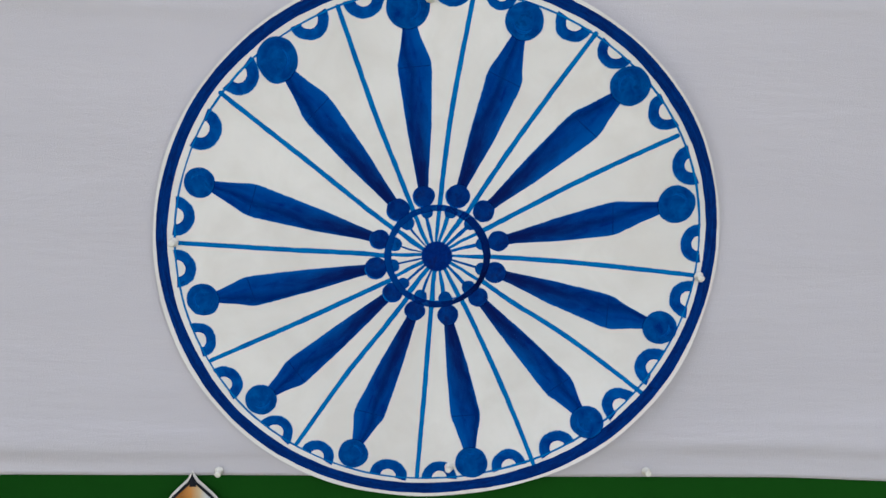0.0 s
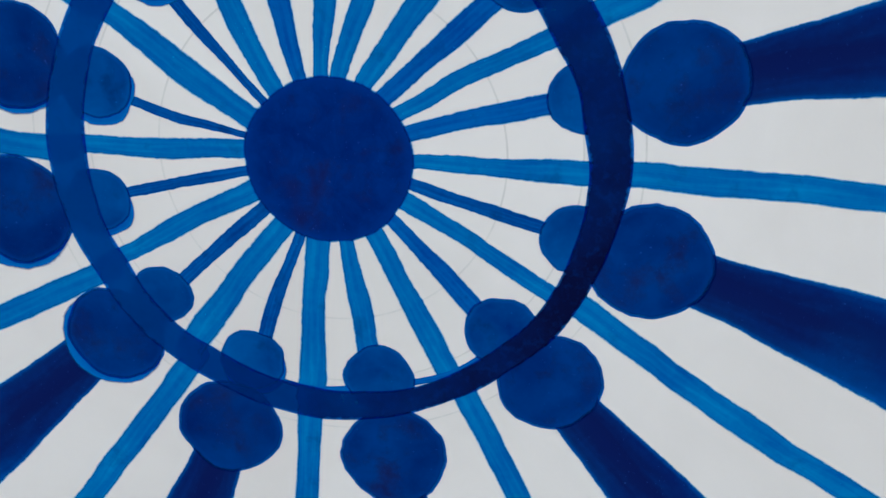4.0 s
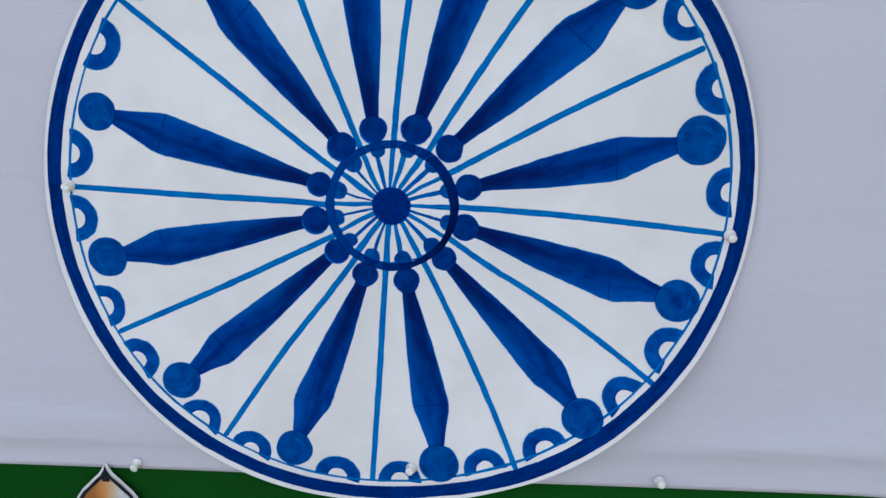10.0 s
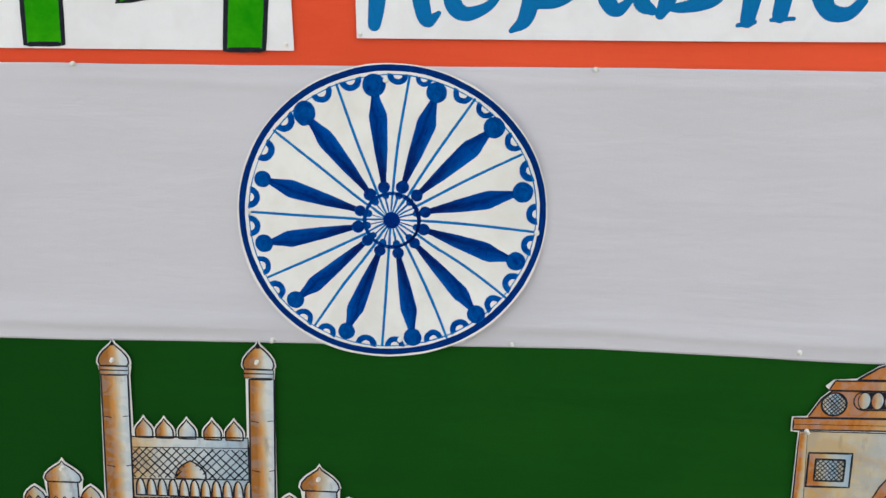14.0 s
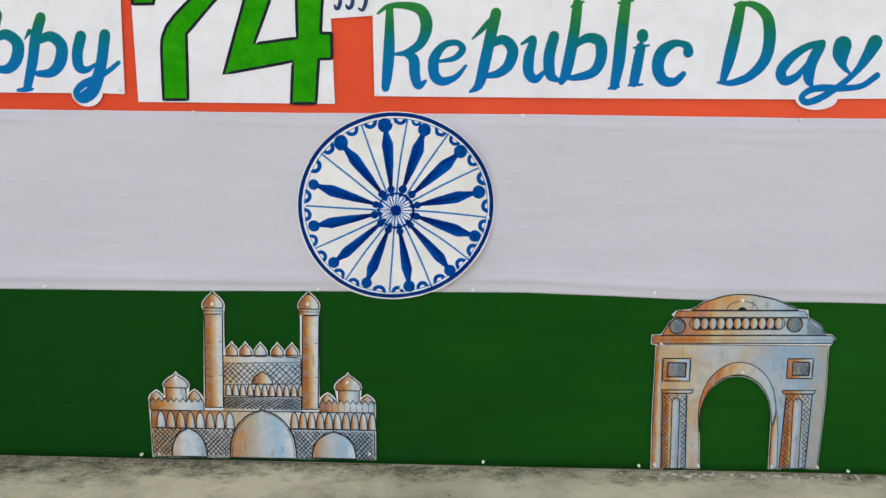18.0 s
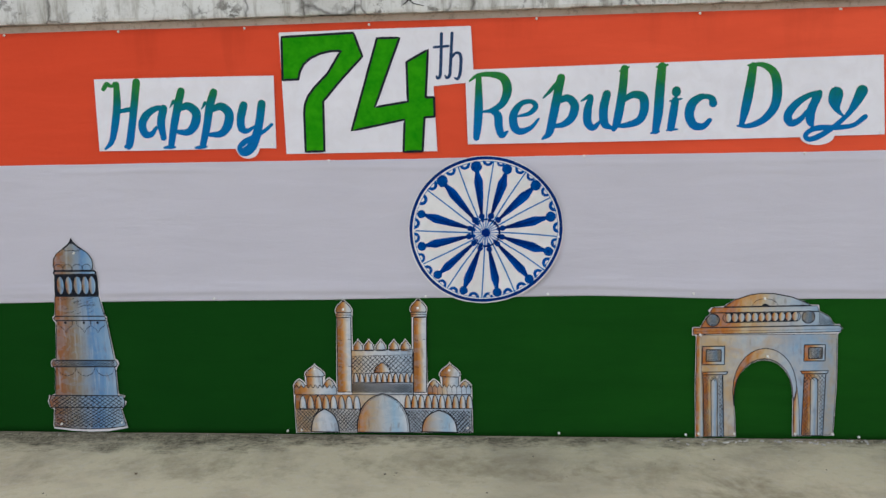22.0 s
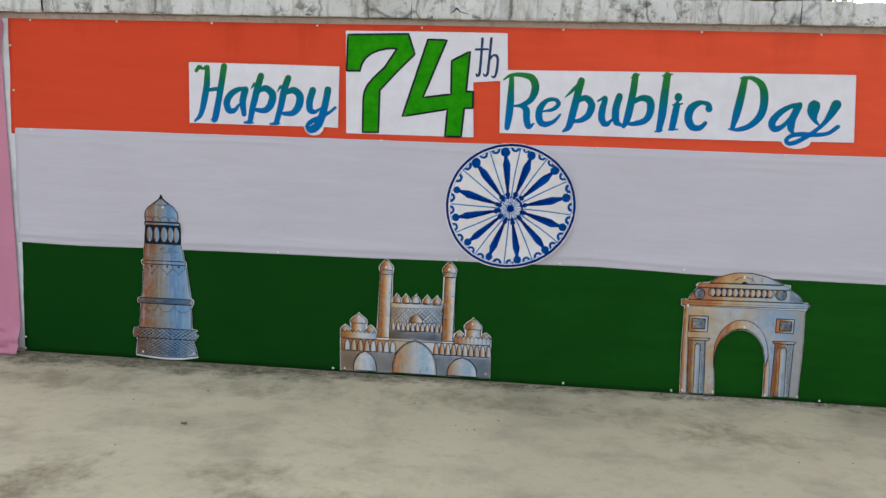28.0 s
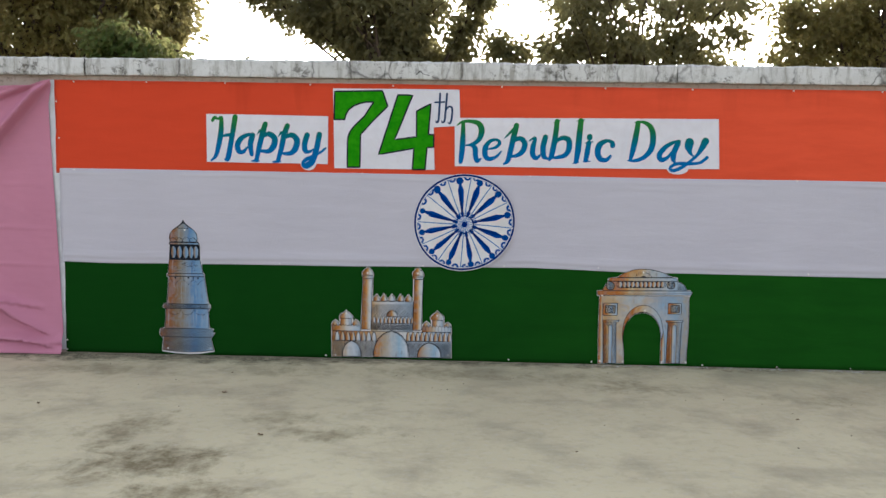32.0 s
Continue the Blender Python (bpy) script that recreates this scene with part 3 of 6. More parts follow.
def card(outline, thick=0.0012, y=0.0):
    """A sheet with a real edge, from an outline of (x, z)."""
    bm = bmesh.new()
    places, faces = filled(outline)
    front = [bm.verts.new((x, y, z)) for x, z in places]
    back = [bm.verts.new((x, y + thick, z)) for x, z in places]
    seen = {}
    for f in faces:
        bm.faces.new([front[k] for k in f])
        bm.faces.new([back[k] for k in f[::-1]])
        for i, j in zip(f, f[1:] + f[:1]):
            seen[frozenset((i, j))] = seen.get(frozenset((i, j)), 0) + 1
    for pair, times in seen.items():
        if times == 1:
            i, j = pair
            bm.faces.new((front[i], front[j], back[j], back[i]))
    bmesh.ops.recalc_face_normals(bm, faces=bm.faces[:])
    return bm


def strokes(text):
    """Strokes of a letter, from millimetres along, up and across the brush."""
    return [[tuple(float(v) / 1000 for v in p.split(",")) for p in s.split()] for s in text.split("/")]


def dots(text):
    return [tuple(float(v) / 1000 for v in p.split(",")) for p in text.split()]


# ---- the large structure ----
WALL_Y, END_L, BAND_L, BAND_R = 0.0125, -9.0, -2.645, 5.4
BASE_W, TOP_W, TOP_O, TOP_WALL = 0.608, 1.217, 1.786, 1.816

bm = bmesh.new()
for i in range(-30, 31):
    for j in range(-30, 31):
        s = lambda k: math.copysign(abs(k / 30) ** 2.6 * 400, k)
        bm.verts.new((s(i), s(j), 0))
bm.verts.ensure_lookup_table()
for i in range(60):
    for j in range(60):
        k = i * 61 + j
        bm.faces.new((bm.verts[k], bm.verts[k + 61], bm.verts[k + 62], bm.verts[k + 1]))
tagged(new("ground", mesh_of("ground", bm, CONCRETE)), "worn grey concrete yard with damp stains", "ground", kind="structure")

wall = thing("wall_north", (0, 0, 0), "low plastered boundary wall with a whitewashed coping", "wall", kind="structure")
part("masonry", box_into(bmesh.new(), END_L, 9.0, WALL_Y, 0.24, -0.05, TOP_WALL), PLASTER, wall, "dirty brownish plaster")


def coping_slab(x0, x1, seed, dz=0.0):
    """One length of coping, its broken edges uneven."""
    bm = bmesh.new()
    n = max(8, int((x1 - x0) / 0.03))
    prof = ((-0.030, 0.0), (-0.034, 0.012), (-0.034, 0.098), (-0.026, 0.109), (0.28, 0.112), (0.29, 0.1), (0.29, 0.0))
    rows = []
    for i in range(n + 1):
        x = x0 + (x1 - x0) * i / n
        row = []
        for k, (y, z) in enumerate(prof):
            e = 0.0045 * noise.noise(Vector((x * 9, k * 3.1, seed)))
            f = 0.004 * noise.noise(Vector((x * 14 + 5, k * 1.7, seed))) + (0.006 * noise.noise(Vector((x * 22, seed, 3))) + 0.005 * noise.noise(Vector((x * 3, seed, 7))) if k in (3, 4) else 0.0)
            jag = 0.012 * noise.noise(Vector((z * 40, seed, 2.0))) if i in (0, n) else 0.0
            row.append(bm.verts.new((x + jag, y + e, TOP_WALL + z + f + dz)))
        rows.append(row)
    for a, b in zip(rows, rows[1:]):
        for k in range(len(prof) - 1):
            bm.faces.new((a[k], b[k], b[k + 1], a[k + 1]))
        bm.faces.new((a[-1], b[-1], b[0], a[0]))
    bm.faces.new(rows[0]), bm.faces.new(rows[-1][::-1])
    bmesh.ops.recalc_face_normals(bm, faces=bm.faces[:])
    return bm


CRACKS = (END_L, -5.9, -4.1, -2.452, -0.518, 1.32, 2.75, 4.3, 6.4, 9.0)
for i, (x0, x1) in enumerate(zip(CRACKS, CRACKS[1:])):
    part("coping_slab", coping_slab(x0 + (0.006 if i == 3 else 0.0025), x1 - 0.0025, i * 4.3, 0.002 * (i % 2)), WHITEWASH, wall)


# the lower edge of the white cloth rises and falls between its pins
HEM_X = (-2.65, -2.30, -1.94, -1.36, -0.71, -0.19, 0.43, 0.84, 1.02, 2.0)
HEM_Z = (0.608, 0.6005, 0.606, 0.6096, 0.6124, 0.619, 0.6257, 0.615, 0.6103, 0.606)


def banner(name, x0, x1, z0, z1, y, material, label, seed, ruffle=0.0012, hem=0.0, wave=0.003):
    """A long strip of cloth pinned flat to the wall, a little slack between the pins."""
    bm = bmesh.new()
    nx = int((x1 - x0) / 0.022)
    levels = [k / 20 for k in range(21)] if not hem else [k * 0.0085 for k in range(18)] + [0.153 + k * 0.047 for k in range(1, 15)] + [0.811 + k * 0.0105 for k in range(1, 18)] + [1.0]
    nz = len(levels) - 1
    rows = []
    for i in range(nx + 1):
        x = x0 + (x1 - x0) * i / nx
        row = []
        for k in range(nz + 1):
            v = levels[k]
            lo = z0 + (float(np.interp(x, HEM_X, HEM_Z)) - BASE_W if hem else 0.0) + wave * (0.4 if hem else 1.0) * noise.noise(Vector((x * 1.3, seed, 0))) + 0.4 * wave * noise.noise(Vector((x * 5, seed, 1)))
            hi = z1 + wave * noise.noise(Vector((x * 1.1, seed, 5))) + 0.4 * wave * noise.noise(Vector((x * 5, seed, 6)))
            z = lo + (hi - lo) * v
            d = ruffle * (noise.noise(Vector((x * 1.6, z * 9, seed))) + 0.6 * noise.noise(Vector((x * 5, z * 26, seed + 3))))
            if hem:
                rise = 0.066 + 0.020 * noise.noise(Vector((x * 1.4, 4, seed)))
                low = math.exp(-(((v - rise) / (0.020 if v < rise else 0.045)) ** 2)) * (0.85 + 0.4 * noise.noise(Vector((x * 2.2, 4, seed))))
                low += 0.55 * math.exp(-(((v - rise - 0.05 - 0.03 * noise.noise(Vector((x * 2.0, 14, seed)))) / 0.016) ** 2)) * max(0, noise.noise(Vector((x * 2.6, 24, seed))) + 0.25)
                top = 0.9 * math.exp(-(((v - 0.945 - 0.02 * noise.noise(Vector((x * 2.4, 34, seed)))) / 0.016) ** 2)) * max(0, 0.35 + 0.9 * noise.noise(Vector((x * 1.7, 8, seed))))
                top += 0.7 * math.exp(-(((v - 0.885 - 0.03 * noise.noise(Vector((x * 1.9, 44, seed)))) / 0.018) ** 2)) * max(0, 0.9 * noise.noise(Vector((x * 2.1, 54, seed))))
                d += hem * (low + top) * (0.55 + 0.45 * min(1.0, max(0.0, (abs(x) - 0.2) / 0.15)))
            ex = 0.009 * noise.noise(Vector((z * 5, seed, 9))) + 0.004 * noise.noise(Vector((z * 21, seed, 9))) if i in (0, nx) else 0
            row.append(bm.verts.new((x + ex, y - d - 0.0005, z)))
        rows.append(row)
    for a, b in zip(rows, rows[1:]):
        for k in range(nz):
            f = bm.faces.new((a[k], b[k], b[k + 1], a[k + 1]))
            f.smooth = True
    ob = new(name, mesh_of(name, bm, material))
    ob.modifiers.new("thickness", "SOLIDIFY").thickness = -0.0012
    return tagged(ob, label, "banner")


banner("green_banner", BAND_L + 0.02, BAND_R, 0.0035, BASE_W + 0.03, 0.0100, GREEN, "dark green cotton strip pinned along the wall foot", 2.0, 0.0006, wave=0.002)
banner("orange_banner", BAND_L - 0.024, BAND_R, TOP_W - 0.03, TOP_O, 0.0100, ORANGE, "saffron orange cotton strip pinned below the coping", 5.0, 0.0007)
banner("white_banner", BAND_L, BAND_R, BASE_W, TOP_W, 0.0066, WHITE, "white cotton strip with a creased lower hem", 8.0, 0.0011, hem=0.0052)


def pink_sheet():
    """A loose cloth hung from its upper corner, drawn into slanting folds."""
    bm = bmesh.new()
    nx, nz = 150, 150
    x0 = -5.2
    edge_z, edge_x = (0.0, 0.24, 0.65, 0.95, 1.21, 1.43, 1.63, 1.79), (-2.626, -2.641, -2.660, -2.675, -2.690, -2.701, -2.709, -2.684)
    # from, to, width, height: each falls off gently above and sharply below
    ridges = (((-2.69, 1.775), (-3.42, 0.98), 0.050, 0.115), ((-2.70, 1.785), (-4.1, 1.30), 0.050, 0.060), ((-2.72, 1.775), (-3.9, 1.56), 0.030, 0.030), ((-3.6, 0.66), (-2.78, 0.16), 0.030, 0.060),
              ((-3.3, 0.47), (-2.90, 0.20), 0.018, 0.048), ((-3.25, 0.38), (-2.80, 0.30), 0.012, 0.034), ((-3.1, 0.30), (-2.72, 0.13), 0.013, 0.036), ((-4.6, 0.17), (-2.67, 0.075), 0.022, 0.055), ((-2.92, 0.10), (-2.69, 0.045), 0.012, 0.040),
              ((-4.4, 0.845), (-2.78, 0.815), 0.008, 0.0075), ((-4.4, 0.60), (-2.76, 0.575), 0.008, 0.0095), ((-4.4, 1.13), (-2.8, 1.10), 0.008, 0.005))
    rows = []
    for i in range(nx + 1):
        u = i / nx
        row = []
        for k in range(nz + 1):
            v = k / nz
            s = 1 - (1 - u) ** 1.7
            top = 1.752 - 0.02 * (1 - s) - 0.02 * math.sin(min(1, (1 - s) * 1.6) * math.pi) + 0.034 * max(0, (s - 0.955) / 0.045)
            z = 0.004 + (top - 0.004) * v
            x = x0 + (float(np.interp(z, edge_z, edge_x)) - x0) * s
            d = 0.006 + 0.012 * (1 - v) ** 2
            for (ax, az), (bx, bz), wid, hi in ridges:
                ex, ez = bx - ax, bz - az
                t = ((x - ax) * ex + (z - az) * ez) / (ex * ex + ez * ez)
                q = (-(x - ax) * ez + (z - az) * ex) / math.hypot(ex, ez)
                grow = wid * (0.5 + 0.9 * max(0, min(1, t)))
                q = -q if ex < 0 else q
                d += hi * math.exp(-((q / (grow * (1.5 if q > 0 else 0.30))) ** 2)) * (0 if t < -0.03 or t > 1.12 else min(1, max(0, (1.12 - t) * 4), (t + 0.03) * 8))
            d += 0.004 * noise.noise(Vector((x * 4, z * 5, 3))) + 0.0016 * noise.noise(Vector((x * 14, z * 22, 3)))
            d += 0.07 * max(0, (0.10 - v) / 0.10) ** 2
            row.append(bm.verts.new((x, WALL_Y - 0.004 - d, z)))
        rows.append(row)
    for a, b in zip(rows, rows[1:]):
        for k in range(nz):
            bm.faces.new((a[k], b[k], b[k + 1], a[k + 1])).smooth = True
    ob = new("pink_sheet", mesh_of("pink_sheet", bm, PINK))
    ob.modifiers.new("thickness", "SOLIDIFY").thickness = -0.0015
    return tagged(ob, "pink cotton cloth hung in slanting folds on the wall", "cloth")


pink_sheet()
bm = box_into(bmesh.new(), BAND_L - 0.085, BAND_L + 0.020, 0.0104, WALL_Y + 0.001, 0.02, 1.785)
bmesh.ops.subdivide_edges(bm, edges=[e for e in bm.edges if abs(e.verts[0].co.z - e.verts[1].co.z) > 1], cuts=40)
for v in bm.verts:
    v.co.x += 0.007 * noise.noise(Vector((v.co.z * 6, v.co.x * 50, 1)))
tagged(new("trim", mesh_of("trim", bm, LIME)), "strip of bare whitewashed wall beside the banners", "wall strip", kind="structure")


# ---- the wheel of paper ----
HUB = (0.0, 0.8995)
# radius in millimetres and clockwise degrees from the top
TIPS = ((281.7, 352.7), (281.6, 19.3), (289.5, 47.0), (280.4, 76.8), (274.7, 107.4), (268.8, 137.7), (260.4, 170.2), (266.8, 201.9), (275.5, 229.4), (279.8, 258.3), (284.9, 286.7), (285.2, 320.7))
BALLS = (24, 21.5, 22, 22, 20, 19.5, 20, 18.5, 19, 19.5, 18, 23)
INNER = ((71.7, 347.1), (74.3, 18.2), (74.3, 44.9), (72.9, 75.6), (70.3, 106.1), (68.9, 135.6), (72.4, 169.5), (71.4, 201.1), (67.8, 229.2), (72.6, 257.8), (68.9, 285.7), (70.2, 319.9))
THIN = ((300.9, 338.0), (300.5, 7.2), (305.7, 34.0), (303.5, 61.9), (297.9, 93.7), (290.4, 123.3), (281.0, 154.9), (277.4, 184.5), (288.2, 215.5), (296.9, 243.9), (300.8, 272.1), (306.2, 306.8))
CROSS = (331.5, 2.2, 33.8, 60.0, 90.5, 119.2, 150.8, 186.0, 213.9, 241.0, 269.0, 301.0)
# degrees of the thin spokes at 105 and 180 mm from the hub
MIDWAY = ((334.6, 336.2), (3.7, 5.2), (33.1, 33.3), (60.5, 60.9), (91.4, 92.5), (121.7, 121.9), (152.3, 153.6), (185.1, 184.6), (215.0, 216.1), (242.3, 243.0), (271.2, 271.6), (303.9, 305.9))
# rays between hub and ring, clockwise from the top: degrees and width in millimetres at 18, 34 and 50 mm from the hub
RAY_NEAR = ((339.6, 3.3), (355.1, 3.2), (7.1, 3.5), (25.3, 3.5), (41.3, 3.7), (55.8, 3.2), (70.3, 3.2), (90.6, 2.9), (106.8, 2.5), (119.0, 3.6), (135.3, 2.8), (150.5, 4.3), (171.2, 3.0), (189.0, 5.4), (202.3, 2.0), (214.8, 5.1), (230.9, 3.2), (244.7, 4.9), (258.5, 2.3), (273.0, 3.9), (282.2, 1.3), (295.2, 5.0), (309.3, 2.0), (320.8, 3.9))
RAY_MID = ((343.3, 4.2), (359.9, 4.4), (13.2, 4.6), (29.9, 5.0), (44.1, 4.6), (57.6, 3.7), (72.6, 4.1), (90.9, 4.1), (106.4, 2.8), (119.5, 3.8), (135.6, 4.0), (151.5, 4.6), (169.9, 4.5), (187.8, 5.4), (201.8, 3.0), (216.3, 5.3), (229.6, 3.2), (243.9, 4.4), (257.7, 2.5), (270.6, 4.3), (282.8, 2.2), (299.3, 5.8), (313.6, 2.4), (326.7, 4.9))
RAY_FAR = ((344.2, 3.8), (1.5, 4.6), (13.6, 5.0), (31.7, 6.0), (45.2, 4.6), (59.5, 4.2), (74.0, 4.3), (90.9, 4.8), (106.1, 2.6), (120.6, 4.2), (136.3, 4.8), (152.0, 5.3), (170.5, 5.2), (186.1, 6.2), (200.5, 3.3), (216.1, 6.1), (228.6, 3.1), (242.5, 4.1), (257.3, 2.2), (270.5, 3.9), (284.0, 1.9), (302.0, 5.0), (315.6, 2.6), (330.5, 4.9))
BEADS = ((52.0, 346.0, 6.8), (53.7, 16.5, 7.4), (53.8, 45.0, 7.5), (53.5, 74.3, 7.2), (54.0, 106.4, 7.4), (52.5, 135.2, 7.9), (51.8, 169.0, 7.8), (52.3, 201.7, 7.4), (51.9, 229.3, 6.8), (53.0, 257.0, 7.1), (51.2, 285.3, 7.5), (52.7, 317.8, 7.9))
# the widest points of each spindle: how far out, and millimetres off its axis, on the one side and on the other
SHOULDERS = ((0.690, 17.6, 0.693, 21.5), (0.690, 19.0, 0.670, 22.8), (0.683, 19.4, 0.704, 21.6), (0.661, 18.2, 0.630, 21.0), (0.662, 18.0, 0.713, 22.4), (0.735, 20.1, 0.720, 16.2), (0.685, 20.0, 0.671, 16.0), (0.699, 17.6, 0.726, 19.7), (0.738, 18.5, 0.727, 16.6), (0.709, 19.0, 0.728, 18.2), (0.707, 20.9, 0.710, 18.4), (0.662, 19.5, 0.685, 19.5))
KNOBS = (11.9, 13.1, 12.4, 12.1, 12.5, 11.4, 12.4, 11.8, 11.4, 12.4, 11.1, 12.6)


def polar(r, deg):
    return r / 1000 * math.sin(radians(deg)), r / 1000 * math.cos(radians(deg))


# millimetres: mean radius, then how far each line is out of round and off the hub
CUT_EDGE = (320.2, 11.5, -4.3, -7.1, 4.4, -0.3, -1.6)
BAND_MID = (310.1, 12.3, -3.9, -7.2, 4.3, -0.5, -1.6)
INNER_LINE = (296.3, 11.9, -3.0, -6.9, 4.4, -0.5, -1.5)


def rim(line, deg, rough=1.0):
    """A point of a line round the wheel, drawn or cut by hand."""
    t = radians(deg)
    r, c1, s1, c2, s2, c3, s3 = line
    k = r + c1 * math.cos(t) + s1 * math.sin(t) + c2 * math.cos(2 * t) + s2 * math.sin(2 * t) + c3 * math.cos(3 * t) + s3 * math.sin(3 * t)
    k = (k + rough * noise.noise(Vector((math.sin(t) * 4, math.cos(t) * 4, r)))) / 1000
    return k * math.sin(t), k * math.cos(t)


def loose(x, z):
    """How far the paper has come off the cloth: it curls between the pins."""
    r, t = math.hypot(x, z), math.degrees(math.atan2(x, z)) % 360
    out = max(0.0, (r - 0.20) / 0.11) ** 2
    hump = lambda mid, half: math.cos(math.pi / 2 * min(1.0, abs(t - mid) / half)) ** 2
    return out * (0.025 * hump(137, 46) + 0.013 * hump(47, 42) + 0.003 * hump(225, 40))


def disc_bm():
    """The paper disc as rings, with a thin edge."""
    bm = bmesh.new()
    n, rows = 288, []
    edge = [rim(CUT_EDGE, i * 360 / n, 1.6) for i in range(n)]
    centre = bm.verts.new((0, 0, 0))
    for k in range(1, 49):
        s = 0.35 + 0.65 * (k - 1) / 47
        rows.append([bm.verts.new((x * s, 0, z * s)) for x, z in edge])
    rows.append([bm.verts.new((x, 0.0008, z)) for x, z in edge])
    rows.append([bm.verts.new((x * 0.9, 0.0008, z * 0.9)) for x, z in edge])
    for i in range(n):
        bm.faces.new((centre, rows[0][(i + 1) % n], rows[0][i]))
    for a, c in zip(rows, rows[1:]):
        for i in range(n):
            bm.faces.new((a[i], a[(i + 1) % n], c[(i + 1) % n], c[i]))
    bmesh.ops.recalc_face_normals(bm, faces=bm.faces[:])
    return bm


wheel = thing("spoked_wheel", (HUB[0], 0, HUB[1]), "round white paper wheel with blue painted spokes pinned on cloth", "wall decoration")
part("paper_disc", disc_bm(), PAPER, wheel, "white paper disc with a hand-cut edge")
b = Brush(0.00005, 0.0006, 0)
b.stroke([(*rim(BAND_MID, i * 5), 0.0134 + 0.0014 * noise.noise(Vector((i * 0.4, 2, 0)))) for i in range(72)], 2, closed=True)
part("rim_band", b.bm, BLUE_DARK, wheel, "broad dark blue painted rim")
b = Brush(0.00007, 0.0003, 0)
b.stroke([(*rim(INNER_LINE, i * 5), 0.0025 + 0.0011 * noise.noise(Vector((i * 0.3, 5, 0)))) for i in range(72)], 2, closed=True)
part("rim_line", b.bm, BLUE_LIGHT, wheel, "thin light blue line inside the rim")

for i in range(12):
    # thin spokes, outside and inside the ring
    r, deg = THIN[i]
    bend = [CROSS[i], *MIDWAY[i], deg]
    turn = lambda k: CROSS[i] + ((bend[k] - CROSS[i] + 180) % 360 - 180)
    b = Brush(0.00003, 0.0005, 0)
    b.stroke([(*polar(58, turn(0)), 0.0060), (*polar(105, turn(1)), 0.0062), (*polar(180, turn(2)), 0.0064), (*polar(r, turn(3)), 0.0056)], 14, seed=i)
    part("thin_spoke", b.bm, BLUE_LIGHT, wheel)

RAY_PAINT = {0: BLUE_MID, 2: BLUE_LIGHT, 4: BLUE_MID, 6: BLUE_MID, 8: BLUE, 10: BLUE_MID, 12: BLUE_LIGHT, 14: BLUE, 16: BLUE, 18: BLUE, 20: BLUE, 22: BLUE}
for i in range(24):
    (a0, w0), (a1, w1), (a2, w2) = RAY_NEAR[i], RAY_MID[i], RAY_FAR[i]
    outer = 54.0 if i % 2 == 0 else 58.0
    b = Brush(0.00005 if i % 2 else 0.00008, 0.00045, 0)
    b.stroke([(*polar(15, a0), w0 * 0.00108), (*polar(18, a0), w0 * 0.00110), (*polar(26, a0 + ((a1 - a0 + 180) % 360 - 180) * 0.62), (w0 + w1) * 0.00055), (*polar(34, a1), w1 * 0.00110), (*polar(50, a2), w2 * 0.00110), (*polar(outer, a2), w2 * 0.00110)], 16, seed=i + 40)
    part("hub_ray", b.bm, RAY_PAINT.get(i, BLUE_LIGHT), wheel)

